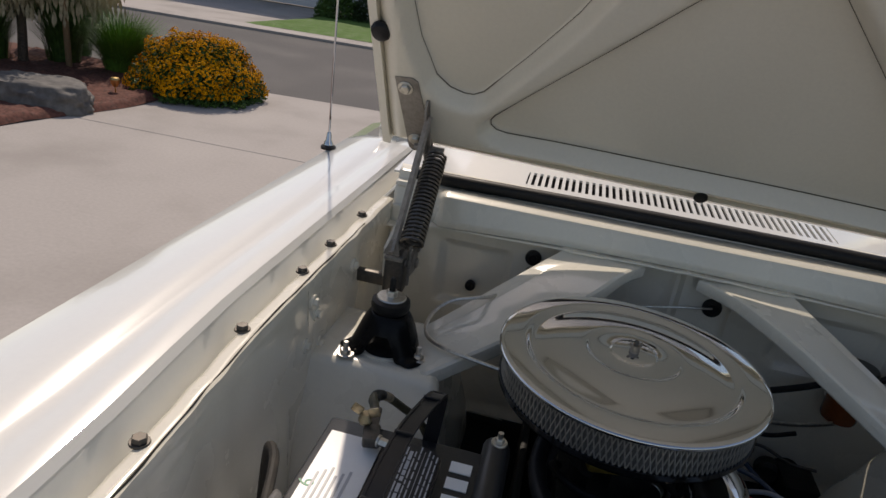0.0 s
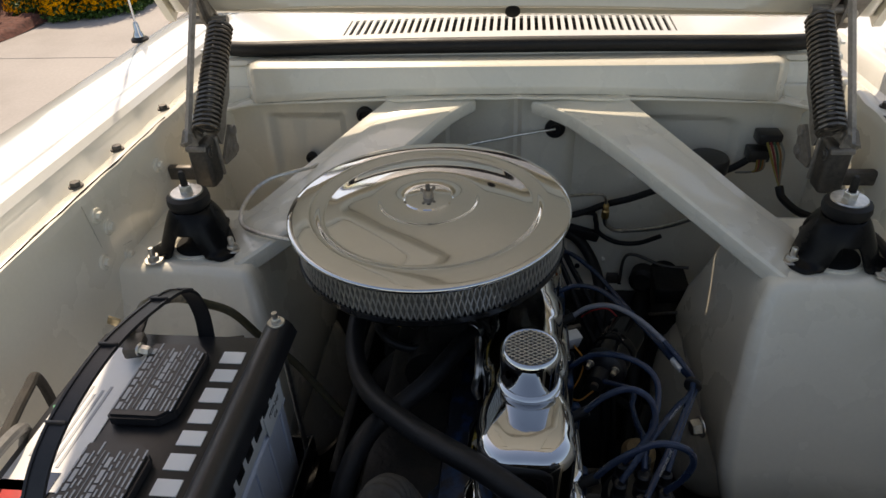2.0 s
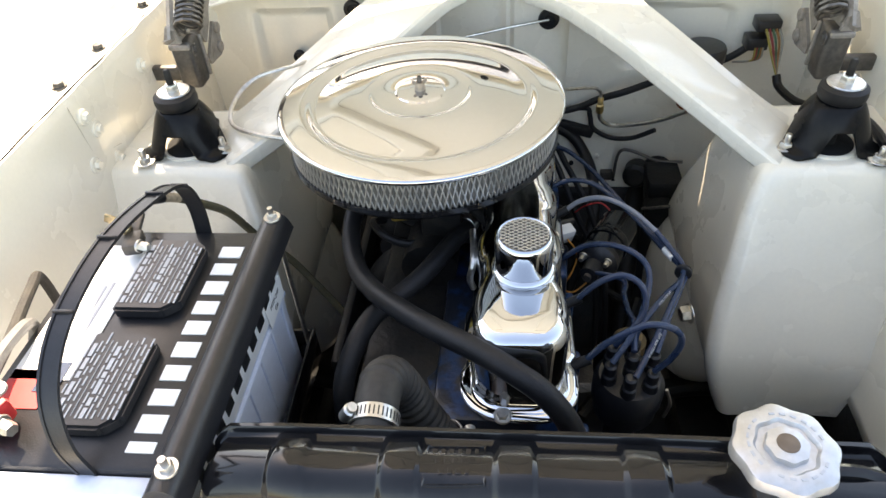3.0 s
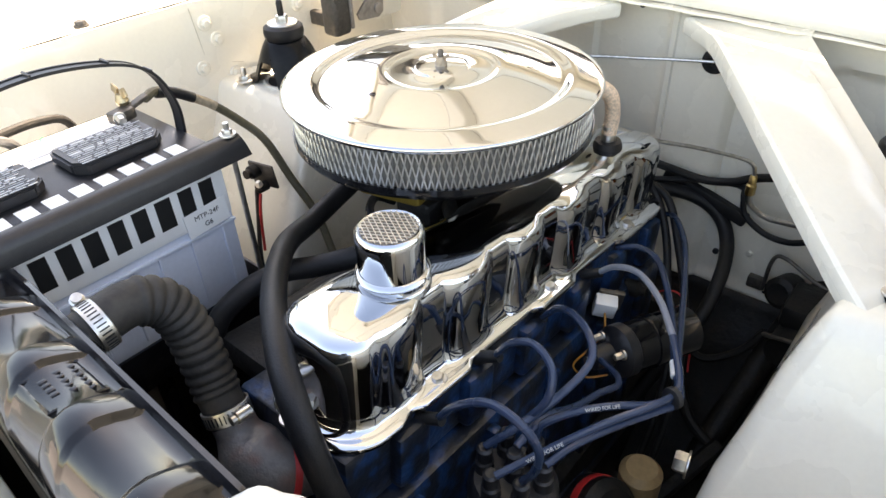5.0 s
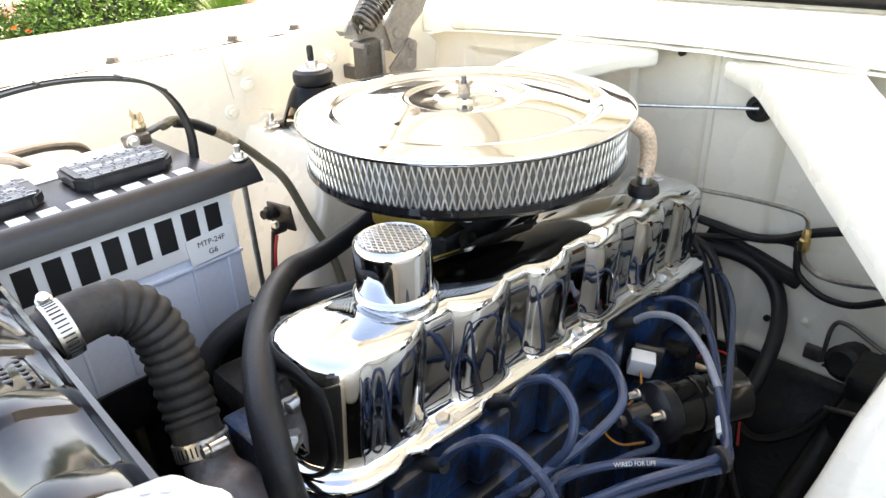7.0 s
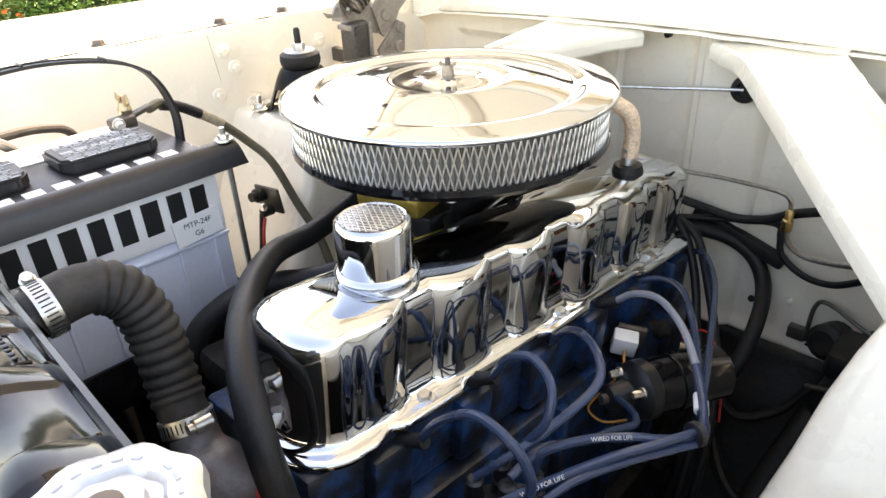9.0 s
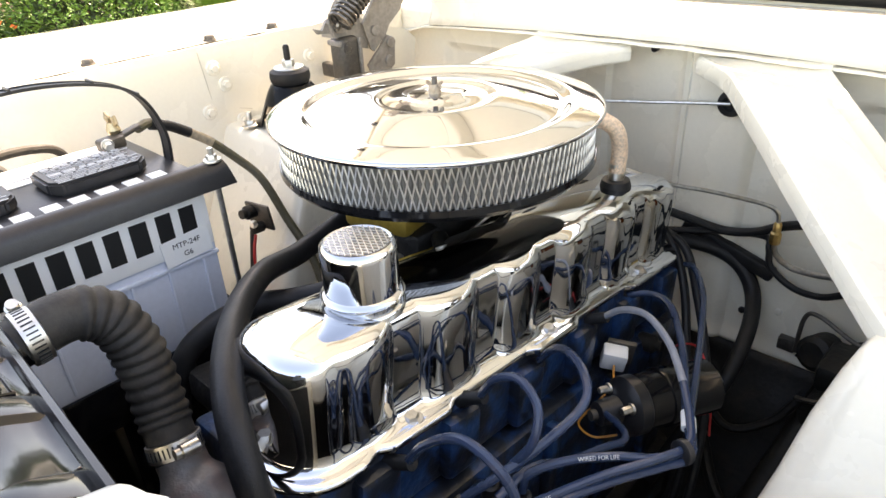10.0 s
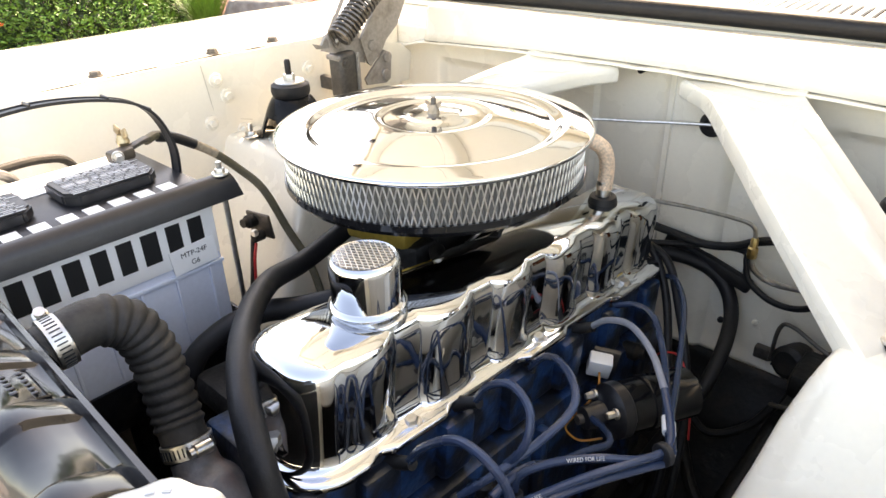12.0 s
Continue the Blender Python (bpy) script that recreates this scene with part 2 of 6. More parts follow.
def apron(s):
    """The inner fender panel with its bolted, slightly wavy flange."""
    prof = [(.524, .9735), (.510, .975), (.505, .973), (.502, .962), (.500, .90), (.498, .84), (.497, .78), (.493, .70), (.490, .63), (.488, .56)]
    def fn(u, v):
        y = -0.85 + 1.17 * u
        k = v * (len(prof) - 1)
        i = min(int(k), len(prof) - 2)
        f = k - i
        x = prof[i][0] * (1 - f) + prof[i + 1][0] * f
        z = prof[i][1] * (1 - f) + prof[i + 1][1] * f
        wave = 0.0014 * noise.noise(Vector((y * 22, s * 3, z * 5)))
        x = bend(x, y) + wave * (1.6 if i < 3 else 1)
        x -= 0.010 * smooth(.85, .80, z) * smooth(-.12, -.16, y)
        z += 0.0015 * noise.noise(Vector((y * 30, s, 9))) * (i < 3)
        return Vector((s * x, y, z))
    bm = add_grid(bmesh.new(), 120, 36, fn)
    a = part("inner_fender", bm, PAINT, car, "cream-painted inner fender panel", 30, 0.002)
    for y in (-.62, -.41, -.212, -.045, .058, .2):
        bb = add_bolt(bmesh.new(), (s * bend(.523, y), y, .9755), (0, 0, 1), .0070, .007, .0090)
        part("bolt", bb, DARK_STEEL, a, "dark flange bolt")
    for y, z in (((-.062, .944), (-.048, .919), (-.080, .886), (.100, .931), (-.031, .864)) if s < 0 else ((.143, .870), (-.032, .901), (.061, .850), (-.044, .835))):
        bb = add_lathe(bmesh.new(), [(.0105, -.001), (.0105, .002), (.0095, .003), (.0068, .0032)], aim((s * .4990, y, z), (-s, 0, 0)), 18)
        add_lathe(bb, [(.0062, .003), (.0062, .0070), (.005, .008), (.001, .008)], aim((s * .4990, y, z), (-s, 0, 0)), 6)
        part("plug", bb, PAINT, a, "painted-over bolt head")
    # dark panel added low down to darken the bottom of the bay
    part("lower_skirt", add_box(bmesh.new(), (s * .482, -.26, .385), (.006, 1.16, .36), .001), GREASE, car, "dark panel added below the inner fender")
    gap = [(s * bend(.5075 + .0016 * noise.noise(Vector((y * 17, s, 4))), y), y, .9752 + .0012 * noise.noise(Vector((y * 9, s, 8)))) for y in np.linspace(-.84, .17, 60)]
    part("panel_gap", add_tube(bmesh.new(), gap, .0013, 6, 1, swell=lambda t: .75 + .6 * noise.noise(Vector((t * 14, s, 2)))), material("dark panel gap", (.03, .025, .02), .9), a, "dark slit under the flange")
    seam = ((-.080, .968), (-.073, .903), (-.047, .896), (-.044, .884), (-.013, .875)) if s < 0 else ((-.088, .968), (-.073, .950), (-.045, .868), (-.020, .862), (-.004, .842))
    part("seam", add_tube(bmesh.new(), [(s * .4990, y, z) for y, z in seam], .00045, 6, 1), material("brown joint gap", (.46, .42, .34), .8), a, "brown joint between two panels")
    return a


def tower(s):
    """Shock tower: a pod with a sloping front face that turns under near its foot, and a soft front corner."""
    bm = bmesh.new()
    rings = []
    for z, xe, yf, yb, r in ((.505, .330, -.150, .18, .014), (.515, .317, -.165, .19, .016), (.55, .303, -.169, .20, .018), (.60, .286, -.171, .20, .018), (.632, .280, -.168, .19, .018), (.65, .2795, -.162, .18, .018), (.70, .284, -.140, .165, .018), (.757, .296, -.110, .14, .017), (.80, .303, -.088, .125, .016), (.835, .312, -.073, .11, .015), (.853, .318, -.066, .10, .013), (.8605, .323, -.061, .094, .011), (.8635, .331, -.053, .085, .009)):
        ring = [Vector((s * .505, yf, z))] + [Vector((s * (.505 + (xe + r - .505) * k / 6), yf + .004 * math.sin(math.pi * k / 6), z)) for k in range(1, 6)]
        ring += [Vector((s * (xe + r + r * math.cos(radians(a))), yf + r + r * math.sin(radians(a)), z)) for a in np.linspace(270, 180, 8)]
        ring += [Vector((s * (xe + .005), yf + .05, z)), Vector((s * (xe + .006), .05, z))]
        ring += [Vector((s * (xe + .036 + .03 * math.cos(radians(a))), yb - .03 + .03 * math.sin(radians(a)), z)) for a in np.linspace(180, 90, 7)]
        rings.append(ring + [Vector((s * .505, yb, z))])
    add_rings(bm, rings, caps=True)
    t = part("shock_tower", bm, PAINT, car, "cream-painted shock tower pressing", 40)
    # wheelhouse bulge beside the tower
    bm = bmesh.new()
    k = 1 if s > 0 else .85
    add_lathe(bm, [(.150 * k, 0), (.148 * k, .016), (.140 * k, .028), (.122 * k, .038), (.09 * k, .044), (.02, .046)], aim((s * .330, .060, .540), (-s, -.16, .22)), 48)
    part("wheelhouse", bm, PAINT, car, "rounded wheelhouse panel")
    return t


for s in (-1, 1):
    fender(s)
    apron(s)
    tower(s)

# firewall with pressed creases and recesses
RECESS = [(.19, .83), (.21, .81), (.345, .81), (.362, .818), (.370, .835), (.372, .890), (.366, .908), (.350, .916), (.22, .922), (.20, .912)]
RECESS2 = [(-.40, .80), (-.27, .80), (-.27, .925), (-.40, .925)]


def fire(u, v):
    x, z = -0.5 + u, 0.575 + v * 0.397
    y = 0.302
    y += 0.012 * smooth(-.004, .012, inside(RECESS, x, z)) + 0.01 * smooth(-.004, .012, inside(RECESS2, x, z))
    y -= 0.010 * smooth(.02, .028, x) * smooth(.112, .104, x)
    y += 0.008 * smooth(-.10, -.092, x) * smooth(.012, .004, x)
    y -= 0.01 * smooth(.60, .57, z)
    y += 0.002 * noise.noise(Vector((x * 9, z * 9, 3)))
    return Vector((x, y, z))


firewall = part("firewall", add_grid(bmesh.new(), 150, 80, fire), PAINT, car, "cream-painted pressed steel firewall", 30, 0.002)


def toe(u, v):
    z = .578 - .27 * v
    return Vector((-.5 + u, .296 - .20 * v ** 1.4 + .012 * noise.noise(Vector((u * 8, v * 5, 2))), z))


part("toe_board", add_grid(bmesh.new(), 40, 12, toe), GREASE, car, "black undercoated toe board", solid=.004)


def lip_z(x):
    return 0.970 - 0.014 * (min(abs(x), .41) / .41) ** 2 - .016 * smooth(.405, .485, abs(x))


bm = bmesh.new()
rings = []
for i in range(61):
    x = -.5 + i / 60
    z = lip_z(x) + 0.0012 * noise.noise(Vector((x * 25, 0, 0)))
    y = .258 + 0.0012 * noise.noise(Vector((x * 30, 4, 0))) + 0.02 * (abs(x) / .5) ** 2
    rings.append([Vector((x, .312, z)), Vector((x, y, z - .001)), Vector((x, y - .0005, z - .004)), Vector((x, .312, z - .004))])
add_rings(bm, rings)
part("firewall_flange", bm, PAINT, car, "spot-welded firewall seam flange")

# cowl face above the flange
bm = bmesh.new()
rings = []
for i in range(161):
    x = -.50 + i / 160
    k = smooth(.428, .400, abs(x))
    z0 = lip_z(x) + .0005
    yk = .034 * (1 - k)
    rings.append([Vector((x, .268 + yk, z0)), Vector((x, .274 + yk, z0 + .012)), Vector((x, .277 + yk, 1.000 - .006 * (1 - k))), Vector((x, .281 + yk, 1.009 - .008 * (1 - k))),
                  Vector((x, .290 + yk * .9, 1.013 - .009 * (1 - k))), Vector((x, .312, 1.014 - .009 * (1 - k))), Vector((x, .316, 1.010)), Vector((x, .330, 1.012)), Vector((x, .334, 1.026)), Vector((x, .352, 1.033))])
add_rings(bm, rings, caps=False, closed=False)
part("cowl_face", bm, PAINT, car, "cream cowl front face", 30, 0.002)
bm = add_tube(bmesh.new(), [(-.47, .340, 1.024), (-.40, .327, 1.026), (-.2, .324, 1.029), (0, .323, 1.030), (.2, .324, 1.029), (.40, .327, 1.026), (.47, .340, 1.024)], .0122, 12)
part("weatherstrip", bm, RUBBER, car, "black rubber cowl weatherstrip")

# cowl top with a row of air slots
COWL_Z = lambda x, y: 1.034 + (y - .36) * .05 - .02 * (abs(x) / .6) ** 2
NSLOT, SX0, SX1, SY0, SY1 = 44, -.274, .270, .380, .452
bm = bmesh.new()


def sheet(bm, x0, x1, y0, y1, nx):
    for i in range(nx):
        xa, xb = x0 + (x1 - x0) * i / nx, x0 + (x1 - x0) * (i + 1) / nx
        add_rings(bm, [[Vector((x, y, COWL_Z(x, y) - d)) for x, y, d in ((xa, ya, 0), (xb, ya, 0), (xb, ya, .004), (xa, ya, .004))] for ya in (y0, y1)])


sheet(bm, -.515, .515, .350, SY0, 24)
sheet(bm, -.515, .515, SY1, .66, 24)
sheet(bm, -.515, SX0, SY0, SY1, 8)
sheet(bm, SX1, .515, SY0, SY1, 8)
pitch = (SX1 - SX0) / NSLOT
cowl = part("cowl_panel", bm, PAINT_OUT, car, "white cowl panel with a row of air slots", 25)
for k in range(NSLOT):
    x = SX0 + pitch * (k + .5)
    bb = bmesh.new()
    sheet(bb, x - pitch * .26, x + pitch * .26, SY0, SY1, 1)
    part("slat", bb, PAINT_OUT, cowl)
# solid near-black box carries the shade seen through the slots
part("cowl_plenum", add_box(bmesh.new(), (0, .416, .985), (.58, .085, .07)), DARK_CAVITY, cowl)


def brace(s):
    """Flat pressed-steel brace from the firewall seam to the shock tower, its inner edge arching towards the middle."""
    outer = spline([(.184, .262, .9665), (.235, .210, .940), (.300, .145, .905), (.352, .094, .8765), (.386, .060, .8630), (.402, .046, .8540)], 8)
    inner = spline([(.040, .266, .9600), (.088, .226, .9575), (.150, .142, .946), (.232, .049, .913), (.325, -.042, .8680), (.352, -.058, .8560)] if s > 0 else [(.046, .268, .9635), (.078, .226, .9605), (.122, .150, .949), (.212, .052, .913), (.325, -.042, .8680), (.352, -.058, .8560)], 8)
    bm = bmesh.new()
    rings = []
    for i, (o, q) in enumerate(zip(outer, inner)):
        t = i / (len(outer) - 1)
        bead = .0045 * smooth(.12, .3, t) * smooth(.98, .80, t)
        sec = [(0, -.012), (0, -.002), (.015, 0), (.20, 0), (.235, bead), (.28, bead * 1.2), (.60, bead * 1.2), (.80, bead), (.955, bead * .8), (.985, bead * .5 - .002), (1, -.006), (.995, -.019)]
        row = []
        for f, h in sec:
            p = o.lerp(q, f)
            row.append(Vector((s * p.x, p.y, p.z + h + .0006 * noise.noise(Vector((p.x * 30, p.y * 30, s))))))
        under = [p - Vector((0, 0, .003)) for p in row]
        under[0] += (row[-1] - row[0]) * .02
        under[-1] += (row[0] - row[-1]) * .02
        rings.append(row + under[::-1])
    add_rings(bm, rings)
    b = part("brace", bm, PAINT, car, "cream pressed-steel tower brace", 30)
    e = .030 if s > 0 else .044
    tab = [(s * e, .284), (s * (e + .05), .266), (s * .120, .256), (s * .170, .252), (s * .187, .259), (s * .187, .30), (s * e, .30)]
    bm = bmesh.new()
    add_rings(bm, [[Vector((x, y, .9680 - h)) for x, y in (tab if s > 0 else tab[::-1])] for h in (.0035, 0)])
    part("end_tab", bm, PAINT, b, "flattened welded end of the brace")
    return b


for s in (-1, 1):
    brace(s)

# ---- hood, propped open on its hinges ----
HO, HV, HN = Vector((.006, .31, 1.05)), Vector((0, -.545, .838)).normalized(), Vector((0, -.838, -.545)).normalized()
hood = thing("hood", (0, .31, 1.05), "cream-white car hood raised open on hinges", "car hood")


def on_hood(u, v, h=0.0):
    return HO + Vector((u, 0, 0)) + HV * (v - .034 * u) + HN * h


CENTRE = [(-.322, .081), (.322, .081), (.338, .085), (.347, .094), (.348, .104), (.342, .114), (.138, .327), (.03, .44), (-.03, .44), (-.138, .327), (-.342, .114), (-.348, .104), (-.347, .094), (-.338, .085)]
SIDE = [(-.393, .151), (-.378, .151), (-.362, .160), (-.30, .240), (-.24, .325), (-.20, .40), (-.18, .80), (-.49, .80), (-.472, .34), (-.458, .245), (-.436, .180), (-.415, .159)]


def hood_in(u, v):
    x, y = -.522 + 1.044 * u, .030 + 1.054 * v
    ax = -abs(x)
    c = inside(CENTRE, x, y)
    sd = inside(SIDE, ax, y)
    dep = max(smooth(-.020, .002, c), smooth(-.020, .002, sd))
    top = inside([(-.30, .95), (.30, .95), (.30, 1.02), (-.30, 1.02)], x, y)
    dep = max(dep, smooth(-.02, .004, top))
    h = .030 * (1 - dep)
    edge = min(.522 - abs(x), y - .030, 1.084 - y)
    h *= smooth(-.004, .03, edge)
    h += .003 * noise.noise(Vector((x * 4, y * 4, 1)))
    bow = .012 * (1 - (abs(x) / .52) ** 2)
    return on_hood(x, y, h + .004 - .022 - bow)


# brown tubes stand in for the gap shadow round each pressed recess
SEAM = material("brown seam gap", (.10, .085, .06), .8)
for poly, sg in ((CENTRE, 1), (SIDE, 1), (SIDE, -1)):
    dense = [(a + (c - a) * k / 8, b + (d - b) * k / 8) for (a, b), (c, d) in zip(poly, poly[1:] + poly[:1]) for k in range(8)]
    low = min(y for x, y in dense)
    cut = max(range(len(dense)), key=lambda i: dense[i][1])
    dense = dense[cut:] + dense[:cut + 1]
    ring = [on_hood(sg * x, y, .0080 + .0005 * smooth(.06, .02, y - low) - .022 - .012 * (1 - (x / .52) ** 2) + .003 * noise.noise(Vector((sg * x * 4, y * 4, 1)))) for x, y in dense]
    width = [1.0 if y - low < .035 else .5 for x, y in dense]
    part("seam", add_tube(bmesh.new(), ring, .0009, 6, 1, swell=lambda t: width[min(len(width) - 1, int(t * (len(width) - 1) + .5))]), SEAM, hood, "dark seam where the inner panel meets the skin")
part("inner_panel", add_grid(bmesh.new(), 180, 170, hood_in), HOOD_PAINT, hood, "cream hood underside with pressed ribs", 40, 0.0015)


def hood_out(u, v):
    x, y = -.53 + 1.06 * u, .024 + 1.07 * v
    return on_hood(x, y, -.030 - .02 * (1 - (abs(x) / .53) ** 2) * 1.0 + .02 * (abs(x) > .529) )


part("outer_skin", add_grid(bmesh.new(), 60, 40, hood_out), PAINT_OUT, hood, "glossy white hood skin", 40, 0.002)
for s in (-1, 1):
    bm = bmesh.new()
    add_rings(bm, [[on_hood(s * a, v, h) for a, h in ((.517, .002), (.530, .001), (.531, -.034), (.517, -.032))] for v in (.024, .3, .6, .9, 1.09)])
    part("edge_flange", bm, HOOD_PAINT, hood)
    bm = add_lathe(bmesh.new(), [(.015, 0), (.016, .006), (.013, .012), (.006, .015)], aim(on_hood(s * .512, .257, .0), HN), 16)
    part("rubber_bumper", bm, RUBBER, hood, "black rubber hood bumper")
bm = bmesh.new()
add_rings(bm, [[on_hood(x, v, h) for v, h in ((.022, -.018), (.034, -.010), (.034, -.04), (.022, -.04))] for x in np.linspace(-.525, .525, 9)])
part("edge_flange", bm, HOOD_PAINT, hood)
part("hole_plug", add_lathe(bmesh.new(), [(.011, 0), (.011, .003), (.006, .004)], aim(on_hood(0.003, .050, .000), HN), 18), RUBBER, hood)

# ---- air cleaner ----
AC = Vector((-.083, -.052, .011))
cleaner = thing("air_cleaner", (AC.x, AC.y, .86), "round chrome air cleaner with exposed pleated filter", "air filter")
acm = Matrix.Translation(AC)
LID = [(.1620, .9440), (.1645, .9447), (.1655, .9470), (.1650, .9492), (.1630, .9504), (.158, .9511), (.150, .9521), (.140, .9531), (.1355, .9532), (.1325, .9524), (.1295, .9506), (.1265, .9491), (.124, .9486), (.121, .9490), (.112, .9512), (.098, .9541), (.080, .9568), (.068, .9580), (.0615, .9584), (.0590, .9582), (.0570, .9573), (.0548, .9564), (.052, .9561), (.040, .9566), (.0300, .9572), (.0288, .9576), (.0276, .9592), (.026, .9597), (.008, .9600), (.001, .9600)]
bm = add_lathe(bmesh.new(), LID, acm, 160, caps=False)
lid = part("lid", bm, CHROME, cleaner, "mirror-bright chrome lid with a stepped ring", 60)
bm = add_lathe(bmesh.new(), [(.02, .893), (.145, .893), (.156, .895), (.1595, .900), (.159, .906), (.156, .906), (.150, .902), (.02, .900)], acm, 96, caps=False)
part("base_plate", bm, BLACK_PAINT, cleaner, "black pressed base plate")
part("filter_element", add_rings(bmesh.new(), [[acm @ Vector(((.1500 + .004 * (i % 2)) * math.cos(2 * math.pi * i / 400), (.1500 + .004 * (i % 2)) * math.sin(2 * math.pi * i / 400), z)) for i in range(400)] for z in (.9035, .945)], caps=False), PAPER, cleaner, "pleated white paper element", 10)
bm = bmesh.new()
NW = 150
for k in range(NW):
    for sg in (-1, 1):
        a0 = 2 * math.pi * k / NW
        pts = [acm @ Vector((.1560 * math.cos(a0 + sg * t * .068), .1560 * math.sin(a0 + sg * t * .068), .9035 + .0415 * t)) for t in (0, .25, .5, .75, 1)]
        fr = frames(pts)
        add_rings(bm, [[q + u * .00065 + v * .00065, q - u * .00065 + v * .00065, q - u * .00065 - v * .00065, q + u * .00065 - v * .00065] for q, u, v in fr], caps=False)
part("mesh_screen", bm, MESH_WIRE, cleaner, "expanded metal diamond screen", recalc=False)
bm = add_lathe(bmesh.new(), [(.0028, .955), (.0028, .975), (.0022, .976)], acm, 10)
stud = part("stud", bm, DARK_STEEL, cleaner)
bm = add_lathe(bmesh.new(), [(.006, .9592), (.0065, .962), (.005, .967), (.0045, .969)], acm, 16)
for a in (20, 200):
    m = acm @ pose(0, 0, .9645, 0, 0, a) @ Matrix.Diagonal((.58, .9, .50, 1))
    add_rings(bm, [[m @ Vector((.004, -.0015, -.002)), m @ Vector((.004, .0015, -.002)), m @ Vector((.0055, .0015, .007)), m @ Vector((.0055, -.0015, .007))],
                   [m @ Vector((.010, -.0014, .003)), m @ Vector((.010, .0014, .003)), m @ Vector((.010, .0014, .014)), m @ Vector((.010, -.0014, .014))],
                   [m @ Vector((.0155, -.001, .010)), m @ Vector((.0155, .001, .010)), m @ Vector((.0145, .001, .0165)), m @ Vector((.0145, -.001, .0165))]])
part("wing_nut", bm, material("worn bronze nut", (.30, .25, .20), .35, metal=.8, vary=.3), cleaner, "worn dark steel wing nut", 50)

# ---- engine ----
ENG = Matrix.Translation((.0310, -.368, .797)) @ pose(0, 0, 0, -5.4)
engine = thing("engine", (.03, -.05, .30), "blue-painted inline six engine with chrome rocker cover", "engine")


def outline(half_w, y0, y1, r, n=360):
    """Points round a rounded rectangle, evenly by corner and side."""
    pts = []
    L, W = (y1 - y0) - 2 * r, 2 * (half_w - r)
    per = 2 * (L + W) + 2 * math.pi * r
    for i in range(n):
        s = per * i / n
        if s < L:
            pts.append((half_w, y0 + r + s, 1, 0)); continue
        s -= L
        if s < math.pi * r / 2:
            a = s / r
            pts.append((half_w - r + r * math.cos(a), y1 - r + r * math.sin(a), math.cos(a), math.sin(a))); continue
        s -= math.pi * r / 2
        if s < W:
            pts.append((half_w - r - s, y1, 0, 1)); continue
        s -= W
        if s < math.pi * r / 2:
            a = math.pi / 2 + s / r
            pts.append((-half_w + r + r * math.cos(a), y1 - r + r * math.sin(a), math.cos(a), math.sin(a))); continue
        s -= math.pi * r / 2
        if s < L:
            pts.append((-half_w, y1 - r - s, -1, 0)); continue
        s -= L
        if s < math.pi * r / 2:
            a = math.pi + s / r
            pts.append((-half_w + r + r * math.cos(a), y0 + r + r * math.sin(a), math.cos(a), math.sin(a))); continue
        s -= math.pi * r / 2
        if s < W:
            pts.append((-half_w + r + s, y0, 0, -1)); continue
        s -= W
        a = 1.5 * math.pi + s / r
        pts.append((half_w - r + r * math.cos(a), y0 + r + r * math.sin(a), math.cos(a), math.sin(a)))
    return pts


CL = .565
RIBS = ((.064, .034), (.160, .033), (.250, .030), (.338, .032), (.427, .030), (.506, .026))


def flute(y, nx):
    """How far the side wall steps in between its rounded upright ribs: 0 on a crest, 1 in a hollow."""
    if abs(nx) < .9:
        return 0
    v = max(1 - min(1, abs(y - c) / w) ** 2.6 for c, w in RIBS)
    return (1 - v) * smooth(.030, .050, y) * smooth(CL - .030, CL - .050, y)


def scallop(y, nx):
    """The flange draws in between the bolts, on the long sides alone."""
    if abs(nx) < .5:
        return 0
    return smooth(.028, .046, min(abs(y - q) for q in (.110, .293, .470))) * smooth(.050, .072, y) * smooth(CL - .050, CL - .072, y)


rings = []
for h, ins, fl, wave in ((-.003, -.0125, 0, 1), (.0005, -.0132, 0, 1), (.0025, -.0120, 0, 1), (.0032, -.006, 0, .6), (.0045, -.0010, .15, .1), (.0085, .0012, .55, 0), (.016, .0018, .95, 0), (.034, .0014, 1, 0), (.056, .0006, 1, 0), (.073, .0004, 1, 0), (.0805, .0012, .95, 0), (.0855, .0034, .8, 0), (.0890, .0068, .6, 0), (.0916, .0112, .35, 0), (.0936, .0170, .12, 0), (.0950, .0240, 0, 0), (.0957, .032, 0, 0), (.0960, .040, 0, 0)):
    ring = []
    for x, y, nx, ny in outline(.046 - ins, .006 + ins, CL - .006 - ins, max(.004, .034 - ins * .75), 720):
        d = .0085 * fl * flute(y, nx) + .0070 * wave * scallop(y, nx)
        if not wave:
            d += .00012 * noise.noise(Vector((y * 90, x * 90, h * 2)))
        ring.append(ENG @ Vector((x - nx * d, y - ny * d, h)))
    rings.append(ring)
cover = part("rocker_cover", add_rings(bmesh.new(), rings), CHROME, engine, "chrome rocker cover with fluted sides", 60)
for x, y in ((.0465, .110), (.0465, .293), (.0465, .470), (-.0465, .110), (-.0465, .293), (-.0465, .470), (-.016, -.002)):
    part("bolt", add_bolt(bmesh.new(), ENG @ Vector((x * .98, y, .001)), (0, -.09, 1), .0062, .007, .009), STEEL, cover, "hex flange bolt")

